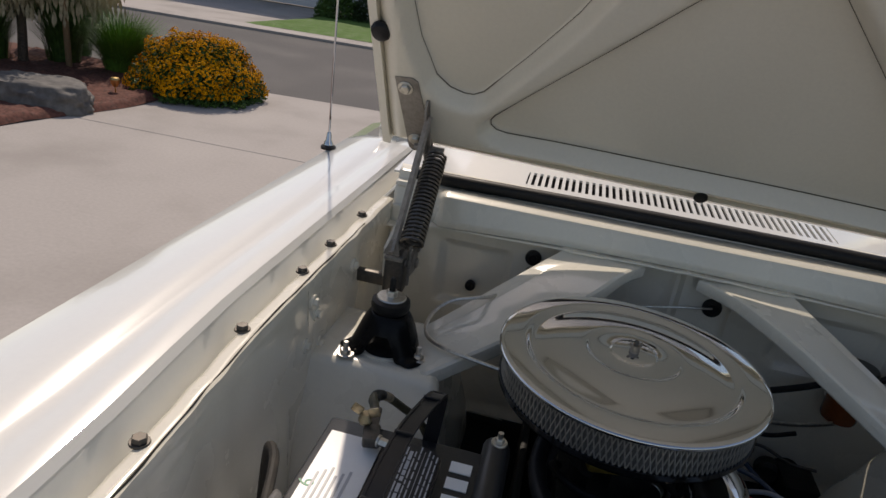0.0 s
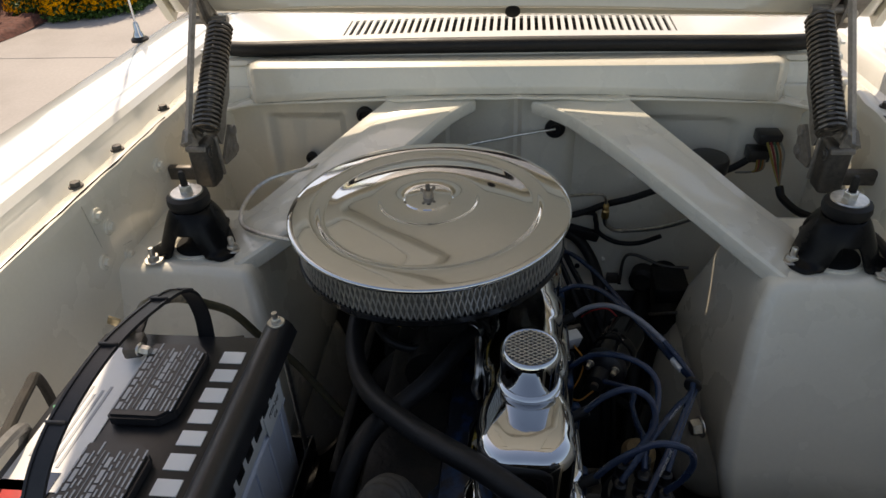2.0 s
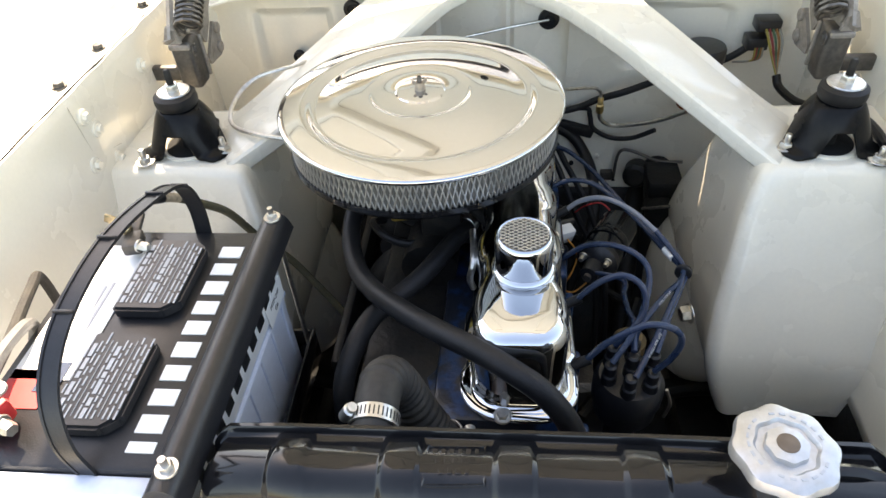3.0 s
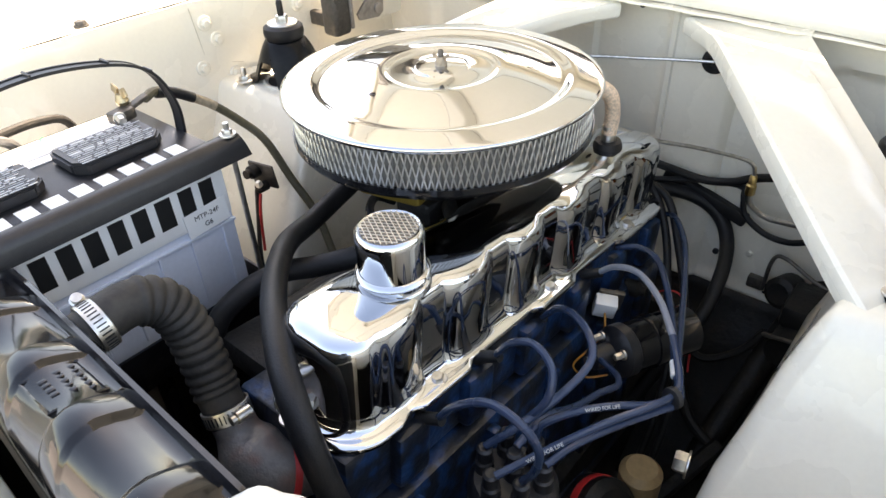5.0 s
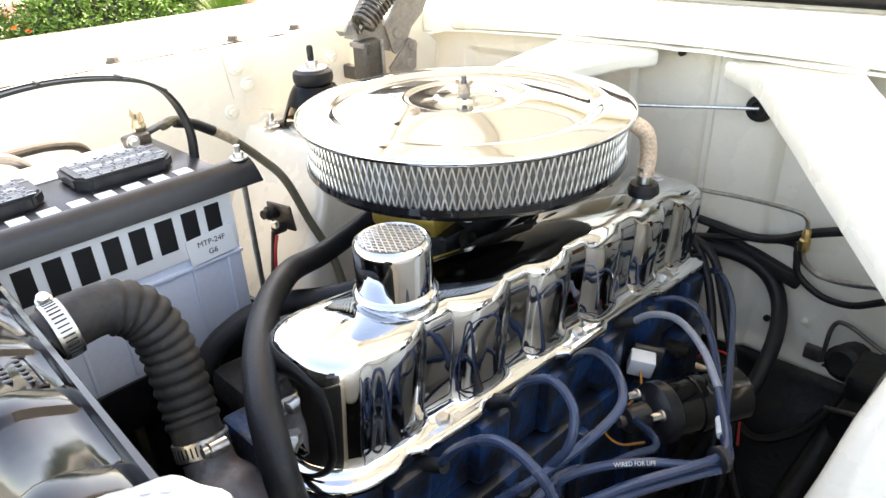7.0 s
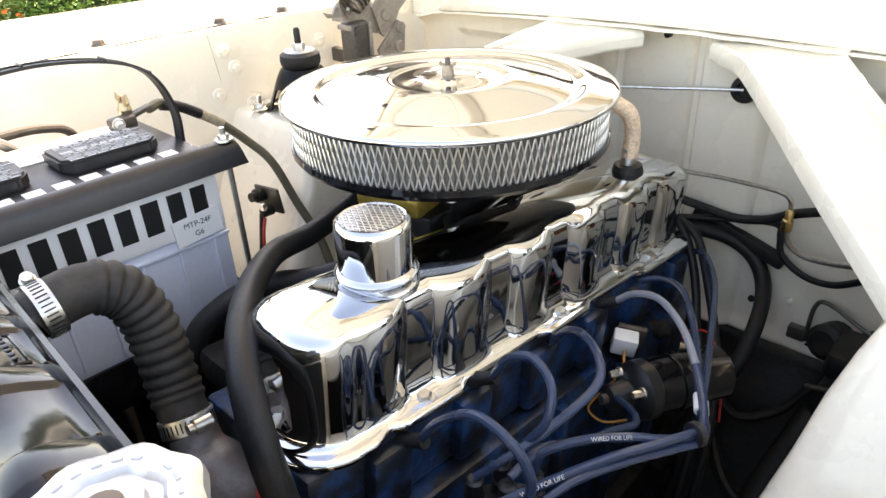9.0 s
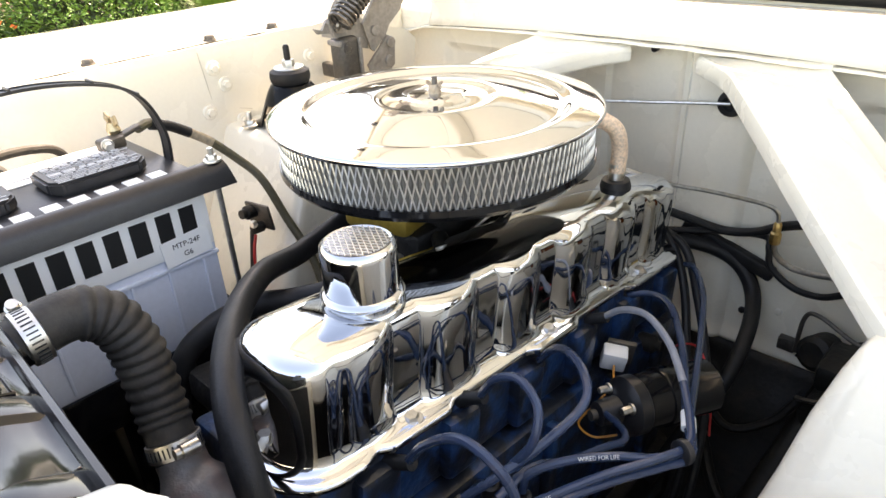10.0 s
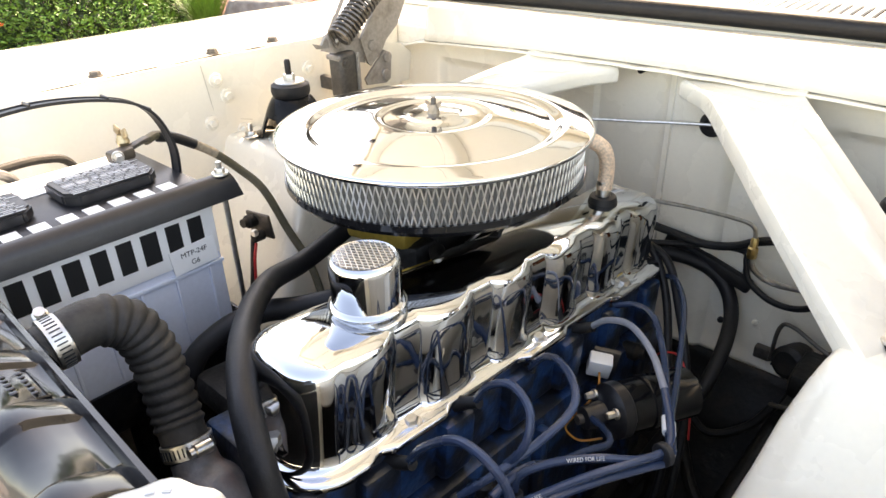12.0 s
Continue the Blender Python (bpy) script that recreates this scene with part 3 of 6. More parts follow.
# oil filler breather cap
bx, by = .034, -.258
bm = bmesh.new()
cap_m = Matrix.Translation((bx, by, 0))
cap = part("breather_cap", add_lathe(bmesh.new(), [(.0245, .8860), (.0275, .8868), (.0305, .8880), (.0315, .8902), (.030, .8925), (.0282, .8935), (.0282, .924), (.0275, .929), (.025, .9310), (.0235, .9295), (.001, .9290)], cap_m, 48, caps=False), CHROME, engine, "chrome push-in breather cap", 50)
bm = bmesh.new()
for k in range(11):
    o = -.02 + .004 * k
    L = math.sqrt(max(.0001, .023 ** 2 - o * o))
    for sg in (-1, 1):
        a = Vector((o + sg * -.0, -L, .9312)); b = Vector((o, L, .9312))
        r = pose(0, 0, 0, 0, 0, 60 * sg)
        add_tube(bm, [cap_m @ (r @ a), cap_m @ (r @ b)], .00055, 4, 1)
# mirror colour darkened midway between its bright and dark reflections
part("vent_disc", add_lathe(bmesh.new(), [(.0232, .9285), (.0232, .9302), (.001, .9303)], cap_m, 32), material("shaded mirror steel", (.24, .24, .245), .09, metal=1, vary=.05), cap)
part("mesh_top", bm, MESH_WIRE, cap, "wire mesh vent", recalc=False)
part("filler_neck", add_lathe(bmesh.new(), [(.0318, .8765), (.0314, .8795), (.0306, .8812), (.0296, .8822), (.0283, .8826), (.0283, .8840), (.0290, .8848), (.0290, .8862), (.0270, .8870)], cap_m, 48), CHROME, engine, "chrome filler neck")
# crankcase hose
bm = add_lathe(bmesh.new(), [(.0170, .838), (.0172, .850), (.0150, .857), (.0105, .858)], Matrix.Translation((.036, .104, 0)) @ pose(0, 0, 0), 20)
part("grommet", bm, RUBBER, engine)
bm = add_tube(bmesh.new(), [(.036, .104, .850), (.036, .104, .876)], .0085, 14, 1)
part("pipe", bm, STEEL, engine)
bm = bmesh.new()
add_tube(bm, [(.036, .104, .866), (.037, .105, .892), (.033, .098, .916), (.015, .080, .930), (-.01, .06, .932)], .0088, 16, 8)
part("crankcase_hose", bm, COPPER_BRAID, engine, "copper-coloured braided hose")

# head and block below the cover
def eng_box(bm, x0, x1, y0, y1, z0, z1, bev=.004):
    return add_box(bm, ((x0 + x1) / 2, (y0 + y1) / 2, (z0 + z1) / 2), (x1 - x0, y1 - y0, z1 - z0), bev, m=ENG)


bm = bmesh.new()
eng_box(bm, -.085, .050, -.004, .575, -.075, -.004, .006)
head = part("cylinder_head", bm, BLUE_BLOCK, engine, "dark blue cast cylinder head")
for k in range(6):
    part("plug_boss", eng_box(bmesh.new(), .036, .062, .045 + .092 * k, .085 + .092 * k, -.072, -.012, .006), BLUE_BLOCK, head)
bm = bmesh.new()
eng_box(bm, -.075, .066, -.012, .57, -.33, -.079, .01)
block = part("block", bm, BLUE_BLOCK, engine, "blue cast-iron engine block")
for k in range(5):
    part("block_rib", eng_box(bmesh.new(), .064, .078, .05 + .11 * k, .065 + .11 * k, -.32, -.085, .005), BLUE_BLOCK, block)
part("block_ledge", eng_box(bmesh.new(), .064, .09, .02, .56, -.36, -.322, .008), BLUE_BLOCK, block)
bm = bmesh.new()
eng_box(bm, -.17, -.07, .03, .55, -.05, -.015, .012)
eng_box(bm, -.19, -.08, .08, .50, -.14, -.07, .02)
part("manifold", bm, GREASE, engine, "sooty cast-iron manifold")
for k in range(4):
    part("exhaust_runner", add_tube(bmesh.new(), [(-.085, -.20 + .12 * k, .74), (-.13, -.20 + .12 * k, .72), (-.165, -.18 + .10 * k, .66), (-.175, -.10 + .06 * k, .56)], .026, 12, 4), GREASE, engine, "sooty exhaust runner")
# dark sheet added so the depth beside the block stays black
part("dark_backing", add_box(bmesh.new(), (-.185, -.02, .58), (.012, .46, .28), .004), GREASE, engine, "added dark sheet hiding the lit wall beside the block")
bm = bmesh.new()
add_box(bm, (-.075, -.05, .855), (.085, .11, .08), .008)
add_box(bm, (-.06, -.11, .835), (.05, .05, .05), .008)
add_tube(bm, [(-.01, -.09, .83), (.005, -.10, .845), (.01, -.06, .86)], .008, 8)
part("carburettor", bm, GREASE, engine, "dark grimy carburettor")
part("choke_plate", add_box(bmesh.new(), (-.085, -.12, .868), (.075, .06, .022), .006, (0, 0, 12)), YELLOW, engine, "yellow-plated carburettor bracket")
part("hose_clip", add_lathe(bmesh.new(), [(.0125, 0), (.0134, .001), (.0134, .010), (.0125, .011)], aim((-.022, .010, .838), (.5, .8, .15)), 24), STEEL, engine, "bright hose clip")
part("breather_pipe", add_tube(bmesh.new(), [(-.075, -.06, .822), (-.050, -.032, .830), (-.026, .004, .837), (-.008, .034, .842), (-.02, .075, .838)], .0118, 14), GREASE, engine, "dark breather hose beside the carburettor")
part("carburettor_throat", add_lathe(bmesh.new(), [(.046, .800), (.050, .806), (.046, .815), (.040, .84), (.041, .878), (.050, .884), (.050, .896)], Matrix.Translation((AC.x, AC.y, 0)), 32), GREASE, engine)
part("carburettor_flange", add_box(bmesh.new(), (-.070, -.05, .795), (.11, .13, .012), .004), GREASE, engine)
part("intake_log", add_tube(bmesh.new(), [(-.075, -.16, .79), (-.07, .0, .782), (-.068, .14, .768), (-.066, .21, .76)], .034, 16, 4), GREASE, engine, "sooty intake log")
for x, y in ((-.045, -.09), (-.100, -.09), (-.045, .005), (-.02, -.12)):
    part("bolt", add_bolt(bmesh.new(), (x, y, .878), (0, 0, 1), .0045, .008, .006), STEEL, engine)
part("throttle_link", add_tube(bmesh.new(), [(-.015, -.115, .842), (-.012, -.07, .858), (-.018, -.03, .858), (-.03, -.005, .85)], .0022, 8), STEEL, engine)
part("vacuum_pipe", add_tube(bmesh.new(), [(.012, -.150, .838), (-.012, -.125, .846), (-.03, -.11, .852)], .0085, 12), GREASE, engine, "dark vacuum pipe")

# water outlet, distributor, coil and plugs
part("water_outlet", add_tube(bmesh.new(), [(-.031, -.3955, .785), (-.020, -.397, .772), (-.006, -.397, .760), (.006, -.392, .750), (.014, -.380, .742), (.018, -.360, .735)], .0185, 24, 6, swell=lambda t: 1 + .55 * smooth(.08, .35, t) - .12 * smooth(.6, .9, t)), ALLOY, engine, "grey cast water outlet with red sealant")
part("gasket", add_lathe(bmesh.new(), [(.029, 0), (.0295, .003), (.029, .006)], aim((.012, -.384, .744), (.4, .8, -.35)), 24), RED, engine, "smear of red gasket sealant")
bm = add_box(bmesh.new(), (-.045, -.33, .70), (.07, .05, .10), .015)
add_lathe(bm, [(.035, 0), (.038, .02), (.03, .05)], aim((-.045, -.30, .74), (0, -1, .25)), 24)
part("water_pump", bm, BLUE_BLOCK, engine, "blue cast water pump")
bm = add_lathe(bmesh.new(), [(.07, 0), (.075, .004), (.06, .012), (.075, .02), (.07, .024)], aim((.015, -.425, .60), (0, -1, 0)), 40)
part("fuel_pump", add_lathe(bmesh.new(), [(.02, -.05), (.034, -.045), (.036, -.01), (.040, -.006), (.040, .006), (.034, .010), (.028, .028), (.012, .034)], aim((-.075, -.265, .70), (-.5, -.5, .6)), 28), BLUE_BLOCK, engine, "dark blue round pump")
part("pulley", bm, GREASE, engine, "dark fan pulley")
for k in range(4):
    bm = add_poly(bmesh.new(), [(-.03, .03), (.03, .03), (.04, .15), (-.035, .155)], .003, Matrix.Translation((.015, -.432, .60)) @ pose(0, 0, 0, 90, 0, 0) @ pose(0, 0, 0, 0, 0, 45 + 90 * k) @ pose(0, 0, 0, 0, 22, 0))
    part("fan_blade", bm, BLACK_PAINT, engine)

DC = Vector((.158, -.258, .716))
dist = part("distributor", add_lathe(bmesh.new(), [(.018, -.14), (.020, -.07), (.036, -.055), (.038, -.03), (.040, -.028), (.040, -.005), (.034, .004), (.014, .007)], Matrix.Translation(DC), 36), PLASTIC, engine, "black distributor with spark towers")
for k in range(6):
    a = 2 * math.pi * (k + .3) / 6
    c = DC + Vector((.026 * math.cos(a), .026 * math.sin(a), .0))
    part("terminal_tower", add_lathe(bmesh.new(), [(.009, 0), (.0085, .016), (.0065, .018), (.0072, .022), (.0072, .032), (.005, .034)], Matrix.Translation(c), 14), PLASTIC, dist)
part("terminal_tower", add_lathe(bmesh.new(), [(.009, 0), (.0085, .02), (.0068, .022), (.0072, .038), (.005, .04)], Matrix.Translation(DC), 14), PLASTIC, dist)
part("retaining_clip", add_tube(bmesh.new(), [DC + Vector((.042, -.02, -.045)), DC + Vector((.045, -.02, -.02)), DC + Vector((.038, -.018, .004))], .002, 6), STEEL, dist)

CO, CA = Vector((.141, -.044, .690)), Vector((.42, .90, -.08)).normalized()
coil = part("ignition_coil", add_lathe(bmesh.new(), [(.026, .018), (.0285, .020), (.0285, .105), (.026, .108)], aim(CO, CA), 32), BLACK_PAINT, engine, "black cylindrical ignition coil")
part("coil_cap", add_lathe(bmesh.new(), [(.008, -.028), (.012, -.026), (.014, -.004), (.024, .000), (.030, .006), (.030, .018), (.027, .021)], aim(CO, CA), 32), PLASTIC, coil)
part("coil_band", add_lathe(bmesh.new(), [(.0300, .045), (.0305, .047), (.0305, .058), (.0300, .060)], aim(CO, CA), 32), BLACK_PAINT, coil)
part("coil_contact", add_lathe(bmesh.new(), [(.0055, -.034), (.0055, -.026), (.004, -.024)], aim(CO, CA), 14), DARK_STEEL, coil)
for sg in (-1, 1):
    part("terminal", add_bolt(bmesh.new(), CO + Vector((.016 * sg, -.006 * sg, .012)), -CA, .004, .012, .006), STEEL, coil)
part("connector", add_box(bmesh.new(), (.101, .012, .699), (.026, .018, .024), .002, (12, 8, 30)), LABEL_WHITE, engine, "white plastic sensor connector")
part("bracket", add_box(bmesh.new(), (.100, .026, .699), (.030, .006, .030), .001, (12, 8, 30)), DARK_STEEL, engine)
part("wire", add_tube(bmesh.new(), [(.106, .004, .695), (.118, -.02, .690), (.112, -.04, .675), (.10, -.05, .650), (.115, -.045, .636), (.135, -.03, .640)], .0013, 6), material("orange wire", (.6, .25, .05), .5), engine, "thin orange wire")
part("oil_sender", add_lathe(bmesh.new(), [(.008, 0), (.011, .003), (.011, .02), (.006, .024), (.006, .03)], aim((.085, .10, .665), (1, 0, .1)), 14), GREASE, engine)
part("wire", add_tube(bmesh.new(), [(.125, .10, .668), (.14, .09, .69), (.165, .08, .70), (.19, .06, .67), (.20, .05, .62)], .0012, 6), RED, engine, "thin red wire")

# spark plug wires
wires = thing("spark_plug_wires", (.15, -.1, .62), "blue silicone spark plug wires gathered in clips", "ignition wires")
RUNS = [
    [(.100, -.288, .782), (.122, -.288, .814), (.155, -.288, .840), (.184, -.286, .832), (.195, -.282, .808), (.190, -.279, .778), (.178, -.275, .752)],
    [(.097, -.203, .785), (.118, -.208, .818), (.142, -.210, .832), (.163, -.216, .822), (.168, -.228, .800), (.155, -.238, .775), (.140, -.241, .752)],
    [(.086, -.107, .757), (.110, -.118, .790), (.138, -.138, .812), (.165, -.158, .816), (.178, -.178, .808), (.172, -.212, .795), (.155, -.245, .775), (.134, -.266, .752)],
    [(.096, -.011, .760), (.118, -.013, .780), (.147, -.021, .790), (.180, -.042, .786), (.208, -.070, .775), (.228, -.096, .762), (.236, -.118, .757), (.224, -.155, .762), (.205, -.196, .766), (.183, -.239, .762), (.157, -.284, .750)],
    [(.080, .065, .743), (.109, .067, .755), (.140, .045, .765), (.170, .005, .765), (.195, -.036, .760), (.220, -.085, .757), (.236, -.114, .753), (.226, -.146, .760), (.205, -.175, .770), (.184, -.206, .776), (.166, -.228, .768), (.163, -.233, .752)],
    [(.080, .201, .721), (.105, .183, .734), (.140, .130, .738), (.170, .060, .740), (.200, -.020, .745), (.222, -.080, .750), (.240, -.116, .748), (.230, -.145, .752), (.212, -.185, .758), (.195, -.225, .760), (.184, -.250, .751)],
    [(.131, -.060, .690), (.140, -.068, .698), (.155, -.076, .702), (.170, -.088, .707), (.174, -.100, .708), (.168, -.125, .716), (.165, -.170, .735), (.162, -.220, .765), (.158, -.256, .760)],
]
WIRE_PALE = material("pale grey wire", (.20, .215, .25), .3, vary=.1)
for k, run in enumerate(RUNS):
    w = part("wire", add_tube(bmesh.new(), run[4:] if k == 3 else run, .0036, 10, 7), WIRE_BLUE, wires)
    if k == 3:
        part("wire", add_tube(bmesh.new(), run[:5], .0034, 10, 9), WIRE_PALE, wires, "pale grey sleeved wire")
    if k < 6:
        q = Vector(run[0])
        a = Vector((.056, q.y - .006, q.z - .022))
        part("plug_boot", add_tube(bmesh.new(), [a, a.lerp(q, .5), q, q + (q - a) * .12], .0078, 12, 4, swell=lambda t: 1 if t < .45 else .74), RUBBER, wires, "black rubber plug boot")
for c, ax in (((.237, -.120, .754), (-.3, -.8, .1)),):
    part("wire_clip", add_lathe(bmesh.new(), [(.009, 0), (.0105, .001), (.0105, .006), (.009, .007)], aim(c, ax), 14), PLASTIC, wires, "black wire separator clip")
for p0, p1 in (((.219, -.083, .757), (.2275, -.099, .7555)), ((.222, -.080, .750), (.229, -.094, .7497)),):
    part("sleeve", add_tube(bmesh.new(), [p0, p1], .0046, 10, 1), LABEL_WHITE, wires, "white printed marking sleeve")
# slogan printed along two of the wires
font = bpy.data.curves.new("lettering", "FONT")
font.body, font.size, font.extrude, font.align_x = "WIRED FOR LIFE", .0046, .0001, "CENTER"
tmp = new("tmp_lettering", font)
bpy.context.view_layer.update()
bmt = bmesh.new()
bmt.from_mesh(bpy.data.meshes.new_from_object(tmp.evaluated_get(bpy.context.evaluated_depsgraph_get())))
bpy.data.objects.remove(tmp)
letters = bmt
for run, first, last in ((RUNS[4], 67, 50), (RUNS[3], 69, 58)):
    bmt = letters.copy()
    track = spline(run, 7)[first:last:-1]
    reach = [sum((b - a).length for a, b in zip(track[:k], track[1:k + 1])) for k in range(len(track))]
    for v in bmt.verts:
        d = min(max(v.co.x + reach[-1] / 2, 0), reach[-1] - 1e-5)
        k = max(n for n in range(len(track) - 1) if reach[n] <= d)
        at = track[k].lerp(track[k + 1], (d - reach[k]) / (reach[k + 1] - reach[k]))
        xd = (track[k + 1] - track[k]).normalized()
        nd = Vector((.45, -.55, .7))
        nd = (nd - xd * nd.dot(xd)).normalized()
        v.co = at + nd * .0040 + nd.cross(xd) * (v.co.y - .002)
    part("lettering", bmt, LABEL_WHITE, wires, "white printed slogan on the wire")
letters.free()

# ---- hoses ----
def hose(name, pts, r, mat, label, category, n=8, swell=None):
    h = thing(name, pts[0], label, category)
    part("tube", add_tube(bmesh.new(), pts, r, 16, n, swell=swell), mat, h)
    for k in (0, -1):
        a, b = Vector(pts[k]), Vector(pts[1 if k == 0 else -2])
        part("clamp", add_lathe(bmesh.new(), [(r * 1.04, -.005), (r * 1.1, -.0045), (r * 1.1, .0045), (r * 1.04, .005)], aim(a.lerp(b, .35), b - a), 20), STEEL, h, "steel hose clip")
    return h


hose("heater_hose", [(-.085, -.045, .845), (-.13, -.055, .852), (-.160, -.085, .848), (-.170, -.13, .828), (-.155, -.19, .826), (-.125, -.246, .842), (-.083, -.291, .855), (-.045, -.323, .864), (-.01, -.348, .870), (.022, -.369, .868), (.051, -.384, .856), (.075, -.392, .822), (.088, -.388, .76), (.085, -.365, .66), (.07, -.33, .60)], .0112, RUBBER, "black rubber heater hose crossing before the engine", "hose")
hose("bypass_hose", [(-.02, -.10, .825), (-.045, -.15, .826), (-.075, -.20, .820), (-.105, -.232, .812), (-.128, -.262, .811), (-.143, -.301, .800), (-.150, -.335, .77), (-.140, -.36, .69), (-.11, -.36, .62), (-.06, -.33, .62)], .0112, RUBBER, "black rubber hose beside the engine", "hose")
upper = thing("radiator_hose", (-.078, -.40, .87), "dusty ribbed rubber top radiator hose with clamps", "hose")


def ribs(t):
    return 1 + (.11 * (1 - abs(math.cos(math.pi * 13 * (t - .26) / .58)) ** 3) if .26 < t < .84 else 0)


UP = [(-.084, -.4545, .897), (-.084, -.440, .901), (-.083, -.418, .902), (-.080, -.399, .891), (-.074, -.390, .868), (-.066, -.389, .843), (-.055, -.391, .817), (-.043, -.394, .799), (-.028, -.396, .781)]
part("hose", add_tube(bmesh.new(), UP, .0180, 24, 26, swell=ribs), OLD_RUBBER, upper)


def hose_clamp(c, ax, r, screw, parent):
    m = aim(c, ax)
    cl = part("clamp", add_lathe(bmesh.new(), [(r, -.0065), (r + .0012, -.006), (r + .0012, .006), (r, .0065)], m, 36, caps=False), STEEL, parent, "stainless worm-drive clamp", solid=.0006)
    for k in range(26):
        a = 2 * math.pi * k / 36 + .3
        mm = m @ pose(0, 0, 0, 0, 0, math.degrees(a)) @ pose(r + .0014, 0, 0)
        part("slot", add_box(bmesh.new(), (0, 0, 0), (.0008, .0011, .0075), m=mm), LABEL_BLACK, cl)
    part("screw", add_lathe(bmesh.new(), [(.0035, -.008), (.0055, -.007), (.0055, .006), (.004, .007), (.004, .011)], aim(Vector(c) + Vector(screw), Vector(ax).cross(Vector(screw))), 14), STEEL, cl)


hose_clamp((-.084, -.446, .899), (0, 1, .1), .0186, (-.0195, 0, .0105), upper)
hose_clamp((-.037, -.395, .792), (.46, -.12, -.87), .0188, (.022, .002, .010), upper)

# ---- battery ----
battery = thing("battery", (-.312, -.37, .70), "white-cased car battery with black top", "battery")
BX0, BX1, BY0, BY1 = -.398, -.227, -.503, -.240
part("case", add_box(bmesh.new(), ((BX0 + BX1) / 2, (BY0 + BY1) / 2, .797), (BX1 - BX0, BY1 - BY0, .194), .004), CASE, battery, "pale blue-grey ribbed case")
for k in range(7):
    y = -.485 + .038 * k
    part("rib", add_box(bmesh.new(), (BX1 + .0008, y, .785), (.0035, .003, .085), .001), CASE, battery)
part("ledge", add_box(bmesh.new(), (BX1 + .001, (BY0 + BY1) / 2, .828), (.004, BY1 - BY0, .004), .001), CASE, battery)
part("band", add_box(bmesh.new(), (BX1 + .0012, (BY0 + BY1) / 2, .868), (.003, BY1 - BY0 - .004, .058), .001), LABEL_WHITE, battery, "white label band")
blid = part("lid", add_box(bmesh.new(), ((BX0 + BX1) / 2 - .001, (BY0 + BY1) / 2, .904), (BX1 - BX0 + .004, BY1 - BY0 + .004, .020), .004), PLASTIC, battery, "black plastic lid")
part("end_grip", add_box(bmesh.new(), (-.322, -.5135, .9035), (.172, .016, .012), .003), CASE, battery, "pale grip bar along the end")
ww = [.6, 1.05, 1, 1, 1.05, 1, 1, 1.1, 1, 1]
tot = sum(ww) + .16 * 9
y0 = -.492
for side in (0, 1):
    y = y0
    unit = (.232 if side == 0 else .230) / tot
    for w in ww:
        yy = y + w * unit / 2
        if side == 0:
            part("letter_block", add_box(bmesh.new(), (-.252, yy, .9145), (.022, w * unit * .74, .0012)), LABEL_WHITE, blid, "white brand print block")
        else:
            part("letter_block", add_box(bmesh.new(), (BX1 + .0031, yy + .008, .870), (.0012, w * unit * .74, .033)), LABEL_BLACK, battery, "black brand print block")
        y += (w + .16) * unit
for y in (-.432, -.312):
    ov = [(-.026, -.047), (.020, -.047), (.033, -.036), (.033, .036), (.020, .047), (-.026, .047)]
    bm = add_poly(bmesh.new(), ov, .013, Matrix.Translation((-.305, y, .914)))
    bmesh.ops.bevel(bm, geom=list(bm.edges), offset=.0025, segments=2, affect="EDGES")
    vc = part("vent_cap", bm, PLASTIC, battery, "removable black cell cap")
    rnd = random.Random(int(y * -1000))
    for k in range(13):
        if k in (4, 9):
            part("print_bar", add_box(bmesh.new(), (-.3285 + .0044 * k, y, .9274), (.0005, .074, .0006)), LABEL_GREY, vc)
            continue
        yy = y - .039
        while yy < y + .034:
            L = rnd.uniform(.005, .014)
            part("print_bar", add_box(bmesh.new(), (-.3285 + .0044 * k, yy + L / 2, .9274), (.0034 if k in (1, 6) else .0014, L, .0006)), LABEL_GREY, vc)
            yy += L + rnd.uniform(.0012, .004)
# printed sticker, made wider so its white also paints glare on the lid
st = part("sticker", add_box(bmesh.new(), (-.364, -.345, .9146), (.056, .165, .001)), LABEL_WHITE, blid, "white sticker with print, widened to paint in the lid's glare")
for k in range(6):
    part("print_bar", add_box(bmesh.new(), (-.382 + .006 * k, -.36, .9154), (.0025, .07 + .01 * (k % 3), .0006)), LABEL_GREY, st)
part("print_patch", add_box(bmesh.new(), (-.372, -.437, .9146), (.04, .038, .001)), RED, blid, "red and blue sticker")
part("print_patch", add_box(bmesh.new(), (-.355, -.425, .9152), (.02, .03, .001)), WIRE_BLUE, blid)
tag = part("code_label", add_box(bmesh.new(), (BX1 + .0036, -.272, .846), (.001, .050, .028), 0, (4, 0, 0)), LABEL_WHITE, battery, "white paper code label")


def lettering(text, size, m, mat, parent, label):
    cu = bpy.data.curves.new("lettering", "FONT")
    cu.body, cu.size, cu.extrude, cu.align_x = text, size, .0001, "CENTER"
    o = new("tmp_lettering", cu)
    bpy.context.view_layer.update()
    me = bpy.data.meshes.new_from_object(o.evaluated_get(bpy.context.evaluated_depsgraph_get()))
    bpy.data.objects.remove(o)
    b = bmesh.new()
    b.from_mesh(me)
    b.transform(m)
    return part("lettering", b, mat, parent, label)


SIDE_M = pose(BX1 + .0044, -.272, .848, 90, 0, 90)
lettering("MTP-24F", .0080, SIDE_M, LABEL_BLACK, tag, "black printed code")
lettering("G6", .0080, SIDE_M @ pose(0, -.0105, 0), LABEL_BLACK, tag, "black printed code")
